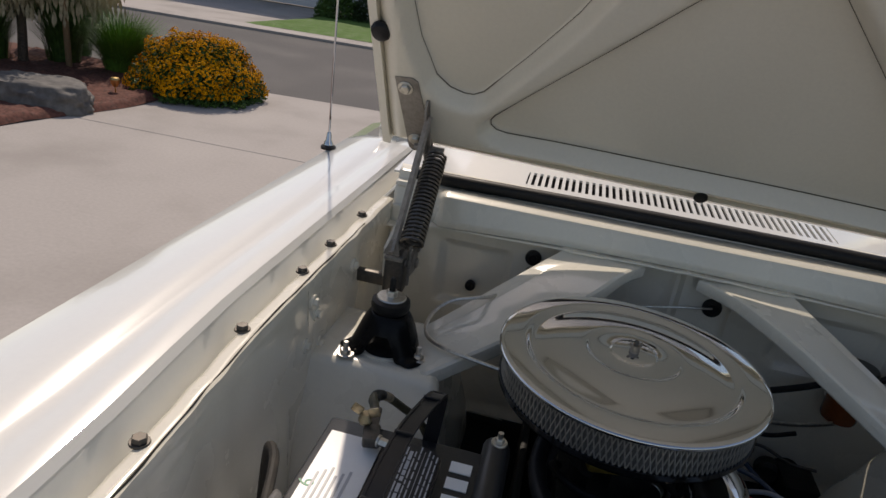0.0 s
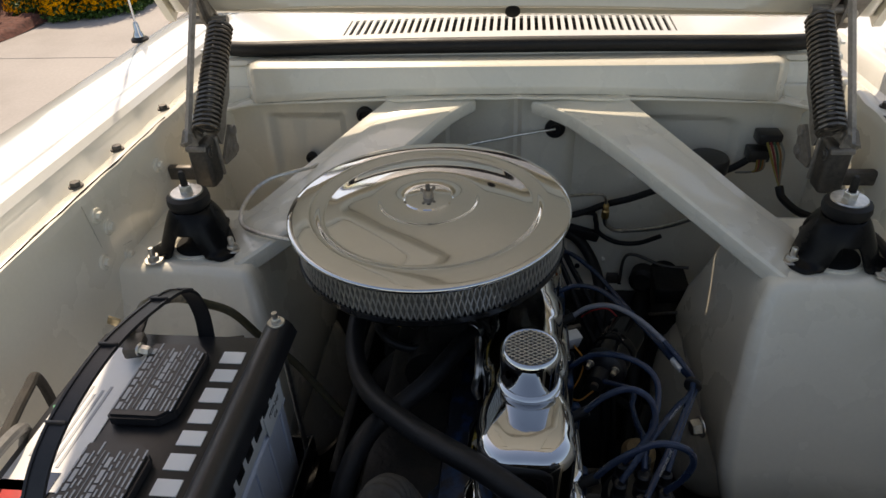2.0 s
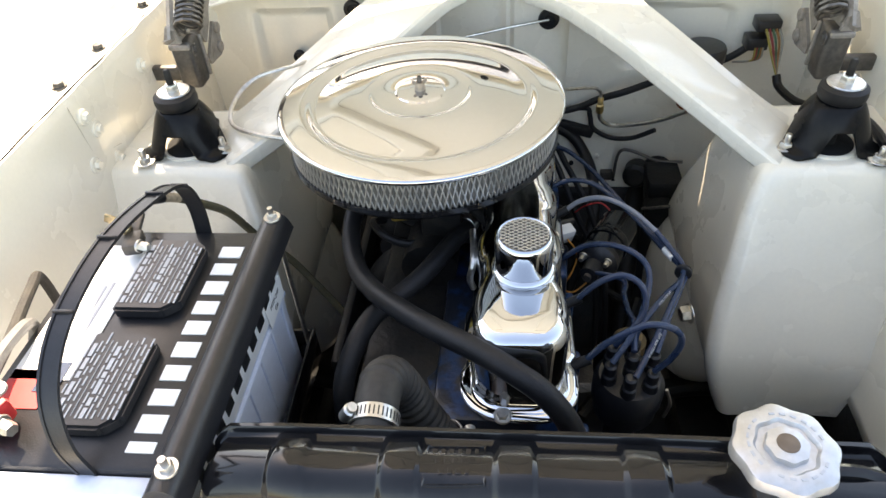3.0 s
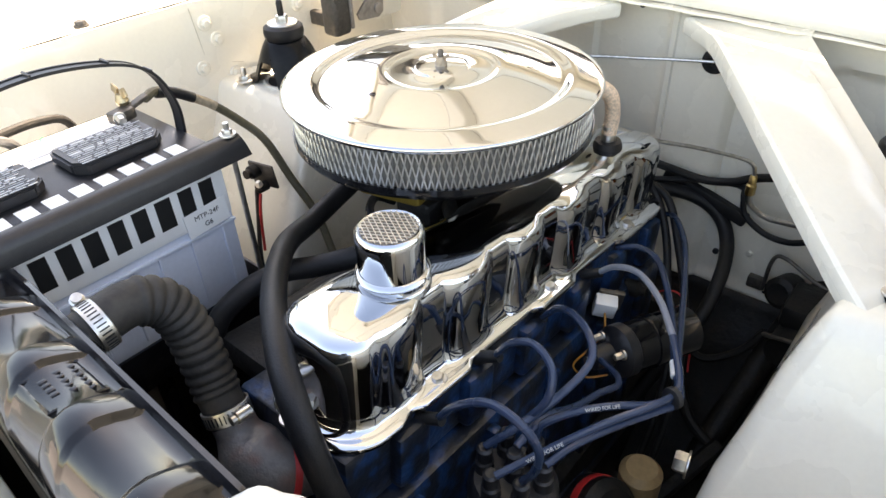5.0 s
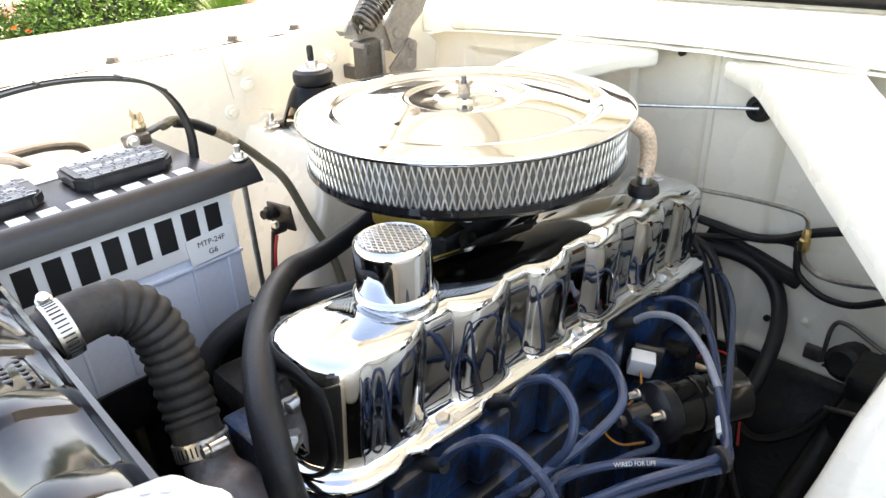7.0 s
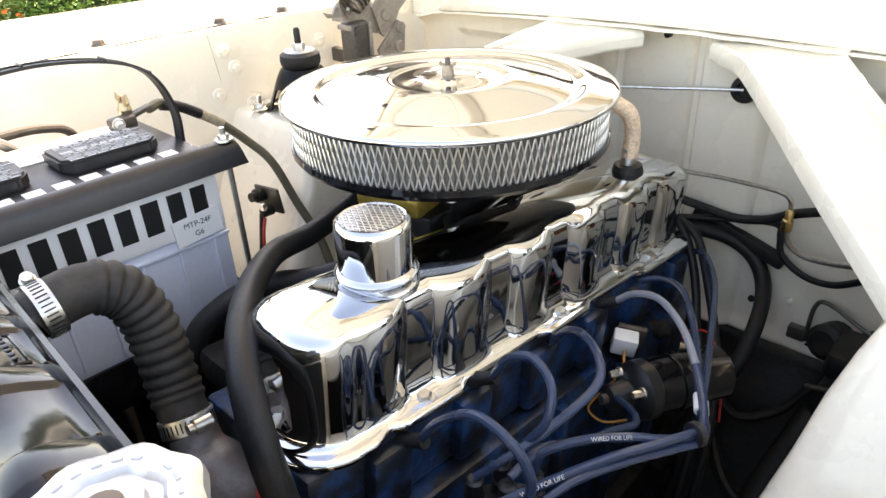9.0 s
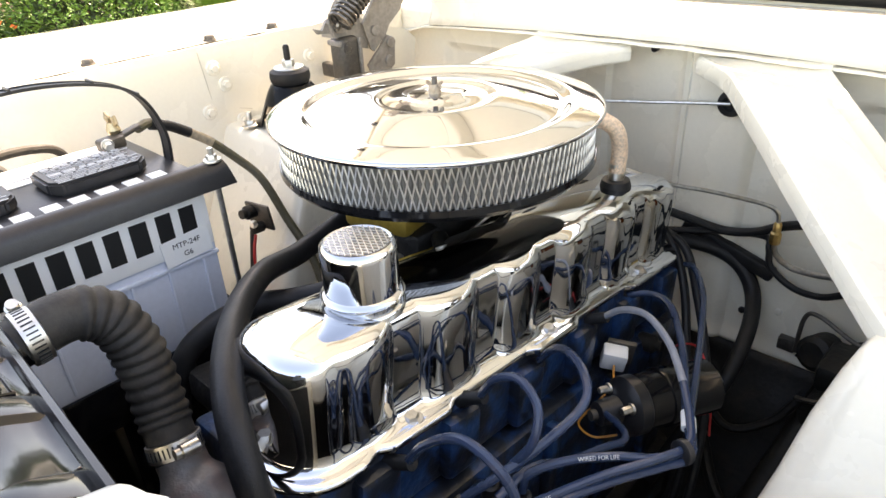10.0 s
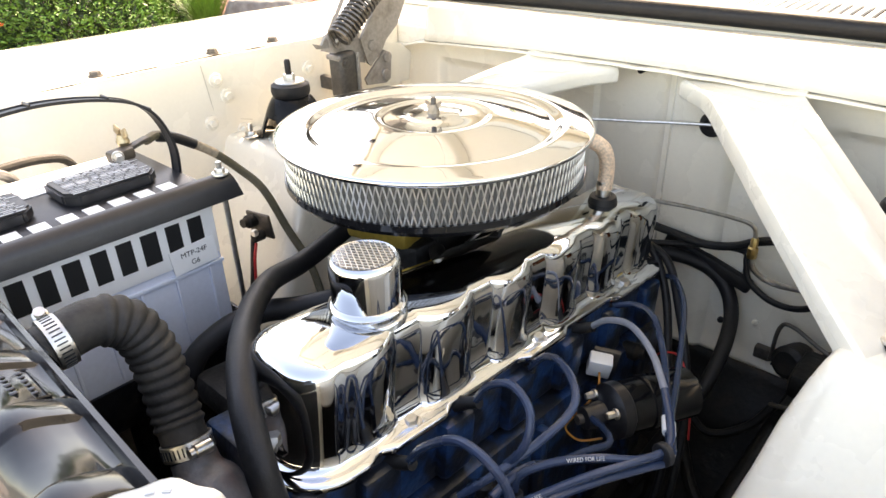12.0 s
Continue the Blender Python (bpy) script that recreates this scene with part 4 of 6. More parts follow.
lettering("6", .022, pose(-.3800, -.3420, .9154, 0, 0, 90), material("green print", (.05, .30, .16), .4), st, "green printed figure")
# terminals
term = part("terminal_clamp", add_box(add_box(bmesh.new(), (-.347, -.272, .928), (.018, .026, .013), .003, (0, 0, 15)), (-.350, -.252, .934), (.010, .030, .005), .0015, (12, 0, 8)), DARK_STEEL, battery, "dirty lead terminal clamp")
part("bolt", add_bolt(bmesh.new(), (-.338, -.279, .930), (1, -.2, 0), .0048, .012, .0065), STEEL, term)
bm = add_lathe(bmesh.new(), [(.006, .934), (.0075, .938), (.005, .946)], Matrix.Translation((-.358, -.262, 0)), 12)
for sg in (-1, 1):
    add_box(bm, (-.358 + .009 * sg, -.262, .949), (.012, .003, .010), .001, (0, -25 * sg, 0))
part("wing_nut", bm, material("tarnished brass", (.42, .34, .22), .35, metal=.85, vary=.25), term, "tarnished brass wing nut")
red = part("terminal_clamp", add_box(bmesh.new(), (-.378, -.472, .930), (.034, .030, .022), .005, (0, 0, -20)), RED, battery, "red positive terminal cover")
part("bolt", add_bolt(bmesh.new(), (-.372, -.458, .940), (0, 0, 1), .006, .012, .009), STEEL, red)
part("bolt", add_bolt(bmesh.new(), (-.360, -.480, .930), (1, -.4, 0), .006, .014, .008), STEEL, red)
part("lead", add_tube(bmesh.new(), [(-.385, -.455, .935), (-.395, -.42, .934), (-.400, -.38, .926), (-.415, -.36, .90), (-.43, -.36, .86), (-.44, -.36, .75)], .0055, 10), material("silver-grey cable", (.16, .155, .15), .4, vary=.2), red, "silver-grey lead")
part("lead", add_tube(bmesh.new(), [(-.385, -.46, .935), (-.402, -.40, .928), (-.425, -.33, .921), (-.45, -.29, .895), (-.46, -.28, .82), (-.465, -.28, .72)], .005, 10), OLD_RUBBER, red)
bcable = lone("battery_cable", add_tube(bmesh.new(), [(-.353, -.240, .934), (-.363, -.215, .932), (-.362, -.165, .901), (-.346, -.132, .866), (-.324, -.118, .840), (-.300, -.108, .79), (-.268, -.102, .745), (-.235, -.11, .70), (-.18, -.13, .64), (-.10, -.14, .60)], .0052, 10, 8), material("aged olive cable", (.07, .062, .035), .5, vary=.2), "aged olive-brown battery cable", "cable")
part("sleeve", add_tube(bmesh.new(), [(-.3610, -.222, .9325), (-.3640, -.200, .9245), (-.363, -.178, .9105)], .0062, 12, 6), RUBBER, bcable, "black tape sleeve")
part("wrap", add_tube(bmesh.new(), [(-.363, -.178, .9105), (-.3615, -.164, .9002), (-.358, -.155, .8925)], .0056, 12, 6), material("beige tape", (.33, .27, .19), .6, vary=.3), bcable, "worn beige tape wrap")
# hold-down bar
hold = thing("battery_clamp", (-.218, -.368, .90), "black bar clamp with bolts over the battery", "battery clamp")
SECTION = [(-.2365, .9085), (-.2345, .9155), (-.2295, .9215), (-.2230, .9240), (-.2160, .9232), (-.2110, .9190), (-.2085, .9130), (-.2062, .9000), (-.2085, .8985), (-.2120, .9090)]
bm = add_rings(bmesh.new(), [[Vector((x, y + d * (.924 - z), z)) for x, z in SECTION] for y, d in ((-.524, -.15), (-.2195, .25))])
part("bar", bm, PLASTIC, hold)
for y in (-.507, -.228):
    part("bolt", add_bolt(bmesh.new(), (-.220, y, .9235), (0, 0, 1), .0055, .0065, .0088), STEEL, hold)
    part("rod", add_tube(bmesh.new(), [(-.220, y, .937), (-.220, y, .72)], .003, 8, 1), STEEL, hold)
# carrying strap
STRAP = [(-.292, -.2395, .905), (-.289, -.240, .945), (-.286, -.258, .985), (-.288, -.295, 1.004), (-.298, -.36, 1.010), (-.303, -.43, .999), (-.303, -.475, .974), (-.296, -.500, .940), (-.286, -.506, .905)]
strap = thing("battery_strap", (-.295, -.37, .905), "black ribbed plastic battery carrying strap", "strap")
part("band", add_strip(bmesh.new(), STRAP, (1, 0, 0), .0145, .0018, 8), PLASTIC, strap)
for off in (-.0068, .0068):
    part("edge_rib", add_strip(bmesh.new(), [(x + off, y, z + .0005) for x, y, z in STRAP], (1, 0, 0), .0022, .0030, 8), PLASTIC, strap)
for k in (2, 3, 4, 5):
    x, y, z = STRAP[k]
    part("cross_rib", add_box(bmesh.new(), (x, y, z + .002), (.016, .0022, .004), .0005), PLASTIC, strap)
tray = lone("battery_tray", add_box(bmesh.new(), (-.312, -.370, .70), (.20, .30, .012), .002), BLACK_PAINT, "black steel battery tray", "battery tray")
for c, d in (((-.213, -.37, .722), (.004, .30, .05)), ((-.312, -.222, .72), (.20, .004, .05)), ((-.312, -.519, .72), (.20, .004, .05)), ((-.36, -.37, .55), (.26, .02, .30))):
    part("tray_lip", add_box(bmesh.new(), c, d, .001), BLACK_PAINT, tray)

# ---- radiator ----
radiator = thing("radiator", (.02, -.50, .25), "black radiator with ribbed top tank", "radiator")
def rear_edge(x):
    return -.463 - .046 * x, .9225 + .080 * x


TANK = [(0, -.110), (0, -.004), (.0012, -.0005), (.0045, 0), (.0060, -.002), (.0072, -.0048), (.0105, -.0058), (.016, -.0030), (.024, .0012), (.032, .0045), (.040, .0050), (.048, .0025), (.055, -.004), (.0615, -.014), (.066, -.027), (.068, -.044), (.068, -.110)]


def rad_ring(x, sh=0.0, up=0.0):
    """Section of the tank: folded seam at the rear, then a rounded top that falls to the front."""
    y, z = rear_edge(x)
    return [Vector((x, y - f * (1 - sh * 2) - sh, z + h - sh * .5 + (up if 5 < k < 15 else 0))) for k, (f, h) in enumerate(TANK)]
rings = [rad_ring(-.205, .012, -.012), rad_ring(-.202, .006, -.004), rad_ring(-.195, .001, 0)]
for xr in (-.139, -.056, .0245, .110):
    rings += [rad_ring(xr + f, 0, u) for f, u in ((-.0165, 0), (-.0145, .0006), (-.012, .0030), (-.010, .0036), (.010, .0036), (.012, .0030), (.0145, .0006), (.0165, 0))]
rings += [rad_ring(.255, .001), rad_ring(.262, .006, -.004), rad_ring(.265, .012, -.012)]
tank = part("top_tank", add_rings(bmesh.new(), rings), BLACK_PAINT, radiator, "glossy black top tank with pressed ribs", 40)
part("outlet_neck", add_tube(bmesh.new(), [(-.084, -.470, .893), (-.084, -.440, .900)], .0165, 20, 1), BLACK_PAINT, radiator)
def tank_z(x, y):
    yr, z = rear_edge(x)
    return z + np.interp(yr - y, [f for f, h in TANK[2:-2]], [h for f, h in TANK[2:-2]])


for r in range(3):
    for k in range(6 - r):
        x, y = -.032 + .0060 * k + .003 * r, -.483 - .009 * r
        part("embossed_bar", add_box(bmesh.new(), (x, y, tank_z(x, y)), (.0030 if k % 2 else .0040, .0050, .0014), .0005), BLACK_PAINT, tank)
part("embossed_frame", add_tube(bmesh.new(), [(x, y, tank_z(x, y)) for x, y in ((-.036, -.477), (.000, -.477), (.004, -.480), (.004, -.507), (.000, -.510), (-.034, -.510), (-.038, -.507), (-.038, -.480), (-.036, -.477))], .0012, 6, 2), BLACK_PAINT, tank)
core = part("core", add_box(bmesh.new(), (.03, -.50, .53), (.45, .05, .55), .004), GREASE, radiator, "dark finned core")
capm = Matrix.Translation((.1895, -.499, .0505))
rr = [(.0312 + .0013 * math.cos(a * 8), a) for a in (2 * math.pi * k / 48 for k in range(48))]
ZINC = material("worn zinc cap", (.55, .55, .55), .38, metal=.8, vary=.08, dirt=(.5, .45, .38), dirt_amount=.4, dirt_scale=120)
bm = add_rings(bmesh.new(), [[capm @ Vector((r * f * math.cos(a), r * f * math.sin(a), z)) for r, a in rr] for f, z in ((1, .9085), (1.02, .913), (.98, .9175), (.85, .9195), (.62, .9195), (.56, .917), (.42, .917), (.40, .921), (.2, .922), (.18, .9205), (.02, .9205))])
fc = part("filler_cap", bm, ZINC, radiator, "silver pressure cap with lugs", 40)
part("cap_centre", add_lathe(bmesh.new(), [(.007, .9205), (.0068, .9225), (.003, .923)], capm, 20), material("brown rivet", (.16, .12, .09), .45, metal=.5), fc)
for k in range(22):
    a = 2 * math.pi * k / 22
    if k % 7:
        part("stamped_mark", add_box(bmesh.new(), (0, 0, 0), (.0016, .0035, .0006), m=capm @ pose(0, 0, .9197, 0, 0, math.degrees(a)) @ pose(.0228, 0, 0)), LABEL_GREY, fc)
part("filler_neck", add_lathe(bmesh.new(), [(.027, .870), (.027, .900), (.030, .904), (.030, .909)], capm, 32), BLACK_PAINT, radiator)
part("overflow_tube", add_tube(bmesh.new(), [(.214, -.500, .944), (.245, -.502, .944), (.268, -.51, .925), (.272, -.515, .80)], .005, 10), BLACK_PAINT, radiator)
# front closing panel that carries the radiator
bm = bmesh.new()
add_box(bm, (-.355, -.545, .58), (.29, .012, .52), .003)
add_box(bm, (.385, -.545, .58), (.23, .012, .52), .003)
add_box(bm, (0.03, -.560, .31), (1.0, .05, .12), .01)
add_box(bm, (0.03, -.60, .845), (1.0, .09, .02), .006)
part("radiator_support", bm, PAINT, car, "cream radiator support panel")

# ---- shock mounts ----
def shock_mount(s):
    c = Vector((s * .408, 0, .864))
    mnt = thing("shock_mount", c, "black pressed-steel shock absorber tower cap with studs", "shock mount", "shock mounts")
    seg, rows = 96, 18
    rings = []
    for j in range(rows + 1):
        t = j / rows
        ring = []
        for i in range(seg):
            a = 2 * math.pi * i / seg
            lobe = math.cos(3 * (a - radians(90)))
            zb = .0015 + .033 * smooth(.15, -.80, lobe)
            z = zb + (.060 - zb) * t
            k = 1 - (z - .0015) / .0585
            r = .0225 + .0260 * k ** .62 + .006 * k ** 3 * max(0, lobe) + .011 * smooth(.90, 1, k) * smooth(.2, .8, lobe)
            ring.append(c + Vector((r * math.cos(a), r * math.sin(a), z)))
        rings.append(ring)
    part("cone", add_rings(bmesh.new(), rings, caps=False), SATIN_BLACK, mnt, "black tripod cone", 40, .003)
    part("hole_rim", add_lathe(bmesh.new(), [(.0405, -.002), (.040, .0022), (.0375, .0034), (.0350, .0022), (.0345, .0008), (.001, .0006)], Matrix.Translation(c), 48), PAINT, mnt, "painted rim of the tower opening")
    # near-black disc and stem put the shade of the opening into colour
    part("opening_disc", add_lathe(bmesh.new(), [(.0335, .0005), (.0330, .0018), (.012, .0022), (.010, .030), (.001, .031)], Matrix.Translation(c), 40), DARK_CAVITY, mnt, "dark disc and stem standing in for the shaded tower opening")
    part("bushing", add_lathe(bmesh.new(), [(.012, .056), (.022, .058), (.0265, .063), (.0275, .069), (.0265, .076), (.0215, .079), (.01, .0795)], Matrix.Translation(c), 36), RUBBER, mnt, "rubber bushing")
    part("washer", add_lathe(bmesh.new(), [(.0205, .0785), (.021, .080), (.020, .0815), (.006, .082)], Matrix.Translation(c), 32), STEEL, mnt, "zinc washer")
    part("nut", add_lathe(bmesh.new(), [(.0085, .0815), (.0085, .089), (.0075, .0905)], Matrix.Translation(c), 6), STEEL, mnt)
    part("stud", add_lathe(bmesh.new(), [(.0045, .088), (.0045, .107), (.003, .110)], Matrix.Translation(c), 10), GREASE, mnt)
    for dx, dy in ((-.045, -.047), (.052, -.018), (.0, .056)):
        p = c + Vector((-s * dx, dy, .003))
        bb = add_bolt(bmesh.new(), p, (0, 0, 1), .008, .008, .0125)
        add_lathe(bb, [(.004, .007), (.004, .018), (.003, .0195)], Matrix.Translation(p), 10)
        part("bolt", bb, STEEL, mnt, "zinc bolt and washer")
    return mnt


# ---- hood hinges ----
def hinge(s):
    h = thing("hinge", (s * .455, .10, .90), "dark steel hood hinge with coil spring", "hood hinge", "hood hinges")
    def hp(u, v, hh):
        return on_hood(s * u, v, hh)
    poly = [(.494, .186), (.466, .188), (.458, .182), (.436, .040), (.440, .034), (.474, .034), (.479, .040)]
    bm = add_rings(bmesh.new(), [[hp(u, v, z) for u, v in poly] for z in (.010, .014)])
    plate = part("plate", bm, HINGE_STEEL, h, "grey hinge plate on the hood")
    flange = [(.150, .014), (.03, .014), (.03, .036), (.075, .044), (.14, .026)]
    part("plate_flange", add_rings(bmesh.new(), [[hp(u, v, z) for v, z in flange] for u in (.442, .446)]), HINGE_STEEL, plate)
    for v, u in ((.168, .478), (.060, .466)):
        part("bolt", add_bolt(bmesh.new(), hp(u, v, .014), HN, .0085, .007, .0125), STEEL, plate)
    top, bot = Vector((s * .433, .214, 1.155)), Vector((s * .436, .094, .982))
    part("arm", add_strip(bmesh.new(), [top, bot], (s * .75, .52, -.4), .0115, .0055, 1), HINGE_STEEL, h, "flat steel hinge arm")
    sa, sb = Vector((s * .418, .243, 1.097)), Vector((s * .410, .092, .984))
    ax = (sb - sa)
    u = ax.normalized().orthogonal().normalized()
    v = ax.normalized().cross(u)
    N = 24
    pts = [sa + ax * (.06 + .92 * k / (N * 10)) + (u * math.cos(2 * math.pi * k / 10) + v * math.sin(2 * math.pi * k / 10)) * .0165 for k in range(N * 10 + 1)]
    pts = [sa, sa + ax * .03 + u * .008] + pts + [sb - ax * .03 + u * .008, sb]
    part("spring", add_tube(bmesh.new(), pts, .0027, 6, 1), SPRING, h, "dark oily coil spring")
    ear = [hp(.440, .150, .012), hp(.440, .06, .012), sa + Vector((s * .012, 0, -.012)), sa + Vector((s * .012, -.012, .014))]
    part("ear", add_rings(bmesh.new(), [ear, [p + Vector((s * .005, 0, 0)) for p in ear]]), HINGE_STEEL, h)
    part("pin", add_tube(bmesh.new(), [sa + Vector((-s * .01, 0, 0)), sa + Vector((s * .04, 0, 0))], .006, 10, 1), HINGE_STEEL, h)
    def yz(poly, x0, x1):
        return add_rings(bmesh.new(), [[Vector((s * x, y, z)) for y, z in poly] for x in (x0, x1)])
    part("back_plate", yz([(.112, .965), (.160, .985), (.205, .962), (.262, .948), (.285, .930), (.278, .885), (.135, .880), (.118, .92)], .452, .4565), PAINT, h, "cream-painted hinge back plate")
    part("lever", yz([(.252, 1.088), (.286, 1.078), (.232, .985), (.206, .966), (.196, .950), (.171, .931), (.165, .936), (.153, .974), (.166, .992)], .427, .4315), HINGE_STEEL, h, "worn hinge lever plate")
    part("link", yz([(.207, .946), (.209, .936), (.206, .906), (.196, .900), (.156, .904), (.152, .914), (.196, .952)], .421, .4255), HINGE_STEEL, h)
    part("crank", yz([(.068, .980), (.074, .972), (.094, .970), (.104, .962), (.150, .940), (.164, .936), (.166, .952), (.150, .984), (.112, .994), (.092, .990), (.082, .976)], .433, .4375), HINGE_STEEL, h, "worn crank that holds the spring")
    cup = add_box(bmesh.new(), (s * .436, .121, .926), (.032, .034, .072), .007, seg=3)
    cup = part("cup", cup, DARK_STEEL, h, "dark cup-shaped bracket")
    part("rim", add_box(bmesh.new(), (s * .4195, .137, .928), (.006, .006, .062), .0025, seg=2), HINGE_STEEL, cup)
    part("rim", add_box(bmesh.new(), (s * .437, .104, .954), (.030, .006, .008), .0025, seg=2), HINGE_STEEL, cup)
    part("bolt", add_bolt(bmesh.new(), (s * .4198, .113, .947), (-s, 0, 0), .0058, .004, .009), DARK_STEEL, cup)
    part("arm_foot", add_rings(bmesh.new(), [[Vector((s * x, y, z)) for x, z in ((.427, .964), (.431, .985), (.442, .988), (.452, .964))] for y in (.0935, .0985)]), HINGE_STEEL, h, "flared foot of the arm")
    for x, y, z in ((.4270, .175, .962), (.4210, .199, .941), (.4210, .194, .914), (.4330, .112, .976)):
        part("rivet", add_lathe(bmesh.new(), [(.0085, -.002), (.0085, .003), (.0075, .0042), (.001, .0045)], aim((s * x, y, z), (-s, 0, 0)), 20), HINGE_STEEL, h)
    part("foot", add_box(bmesh.new(), (s * .476, .128, .905), (.050, .014, .022), .004), DARK_STEEL, h, "foot bolted to the inner fender")
    return h


for s in (-1, 1):
    shock_mount(s)
    hinge(s)

# ---- firewall fittings ----
for x, z, r in ((-.232, .924, .0135), (.080, .904, .0155), (-.335, .845, .009)):
    part("grommet", add_lathe(bmesh.new(), [(r, -.006), (r * 1.08, .001), (r, .005), (r * .6, .006), (r * .45, .003), (r * .05, .003)], aim((x, .302 - (.012 if .02 < x < .11 else .004), z), (0, -1, 0)), 24), RUBBER, firewall, "black rubber grommet")
for x, z in ((.135, .625), (.215, .585), (.075, .67), (-.03, .955), (-.075, .94), (.18, .64)):
    part("plug", add_lathe(bmesh.new(), [(.0045, -.004), (.0045, .003), (.003, .004)], aim((x, .300, z), (0, -1, 0)), 12), RUBBER if z != .64 else PAINT, firewall)
lone("throttle_rod", add_tube(bmesh.new(), [(.080, .286, .904), (.04, .277, .901), (.0, .266, .898), (-.09, .225, .893), (-.13, .14, .88), (-.10, .06, .86)], .0022, 8), STEEL, "thin steel throttle rod through a firewall grommet", "rod")
lone("choke_cable", add_tube(bmesh.new(), [(-.238, .298, .902), (-.245, .245, .902), (-.255, .20, .900), (-.282, .134, .912), (-.304, .105, .918), (-.335, .095, .911), (-.355, .075, .900), (-.362, .045, .888), (-.350, .015, .884), (-.315, -.012, .888), (-.27, -.03, .892), (-.22, -.04, .890), (-.16, -.045, .875)], .0030, 8), STEEL, "looped grey choke cable", "cable")
fuel = thing("vacuum_line", (.169, .254, .76), "bent steel vacuum line with brass union", "pipe")
part("tube", add_tube(bmesh.new(), [(.020, .155, .848), (.058, .19, .828), (.10, .22, .818), (.150, .248, .806), (.166, .254, .797), (.169, .254, .780)], .0026, 8), STEEL, fuel)
part("union", add_lathe(bmesh.new(), [(.0055, -.014), (.0065, -.012), (.0065, 0), (.0048, .002), (.0048, .012), (.0035, .014)], Matrix.Translation((.169, .254, .771)), 8), BRASS, fuel, "brass pipe union")
part("tube", add_tube(bmesh.new(), [(.169, .254, .760), (.173, .257, .742), (.192, .262, .728), (.225, .258, .731), (.265, .243, .748), (.30, .225, .775)], .0036, 8), STEEL, fuel)
lone("wiring_loom", add_tube(bmesh.new(), [(.02, .25, .765), (.06, .268, .752), (.10, .282, .742), (.138, .281, .752), (.168, .272, .772), (.205, .258, .792), (.25, .262, .808), (.30, .275, .822), (.36, .282, .835), (.398, .284, .860)], .0058, 10), RUBBER, "black taped wiring loom along the firewall", "wiring")
lone("wiring_loom", add_tube(bmesh.new(), [(.03, .25, .735), (.10, .288, .738), (.150, .284, .748), (.158, .280, .735), (.165, .278, .712), (.195, .275, .695), (.23, .262, .702), (.262, .245, .728)], .0042, 10), RUBBER, "black drooping wiring branch", "wiring")
lone("heater_pipe_strap", add_box(bmesh.new(), (.105, .290, .714), (.13, .014, .020), .004, (0, 17, 0)), RUBBER, "black strap holding a hose to the firewall", "strap")
lone("vacuum_hose", add_tube(bmesh.new(), [(.045, .262, .722), (.09, .284, .712), (.125, .290, .695), (.150, .278, .668), (.166, .235, .642), (.168, .18, .60), (.150, .14, .55), (.12, .10, .46)], .0098, 14), RUBBER, "thick black rubber hose hanging down", "hose")
for off in (0, .016):
    lone("engine_harness", add_tube(bmesh.new(), [(.030 + off, .21, .775 - off), (.07 + off, .20, .745), (.10 + off, .18, .70), (.13 + off * 1.5, .14, .64), (.16 + off, .10, .58), (.17 + off, .06, .50), (.17 + off, .02, .42)], .0052, 10), RUBBER, "black sleeved engine harness", "wiring")
conn = thing("harness_connector", (.405, .285, .87), "black multi-pin harness connector with coloured wires", "connector")
part("plug", add_box(bmesh.new(), (.410, .283, .893), (.036, .03, .018), .003), PLASTIC, conn)
part("plug", add_box(bmesh.new(), (.398, .279, .866), (.032, .03, .020), .003), PLASTIC, conn)
for k, col in enumerate(((.30, .24, .05), (.25, .03, .03), (.03, .10, .05), (.28, .12, .03), (.25, .25, .22))):
    mt = material("wire colour", col, .5)
    part("wire", add_tube(bmesh.new(), [(.405 + .005 * k, .268, .890), (.412 + .005 * k, .262, .872), (.420 + .003 * k, .255, .850), (.428, .240, .828)], .0017, 6), mt, conn)
    part("wire", add_tube(bmesh.new(), [(.395 + .003 * k, .264, .862), (.396 + .002 * k, .266, .842), (.385 - .004 * k, .274, .834)], .0016, 6), mt, conn)
lone("harness_sleeve", add_tube(bmesh.new(), [(.428, .240, .828), (.432, .225, .815), (.445, .18, .815), (.462, .12, .838), (.472, .06, .862), (.470, .01, .872), (.466, -.05, .872), (.478, -.10, .845), (.488, -.18, .81), (.490, -.30, .78), (.488, -.45, .76)], .0062, 10), RUBBER, "black wiring sleeve over the shock tower", "wiring")
res = thing("reservoir", (.317, .255, .78), "small fluid reservoir with black screw cap", "reservoir")
part("body", add_lathe(bmesh.new(), [(.026, .770), (.028, .775), (.028, .846), (.024, .85)], Matrix.Translation((.317, .255, 0)), 28), material("amber fluid", (.22, .06, .02), .25, vary=.1), res, "amber-brown body")
part("cap", add_lathe(bmesh.new(), [(.031, .847), (.0325, .850), (.0325, .868), (.030, .872), (.01, .873)], Matrix.Translation((.317, .255, 0)), 32), PLASTIC, res, "black screw cap")
part("bracket", add_box(bmesh.new(), (.317, .29, .80), (.03, .03, .03), .003), PAINT, res)
mc = thing("brake_master_cylinder", (.285, .22, .60), "black brake master cylinder with pipes", "master cylinder")
part("body", add_tube(bmesh.new(), [(.29, .30, .615), (.285, .24, .61), (.278, .17, .60)], .026, 16, 3), GREASE, mc)
part("reservoir", add_box(bmesh.new(), (.285, .225, .64), (.06, .07, .035), .008), GREASE, mc)
part("boss", add_lathe(bmesh.new(), [(.022, 0), (.022, .03), (.015, .035)], aim((.25, .27, .63), (-.3, -1, .2)), 16), GREASE, mc)
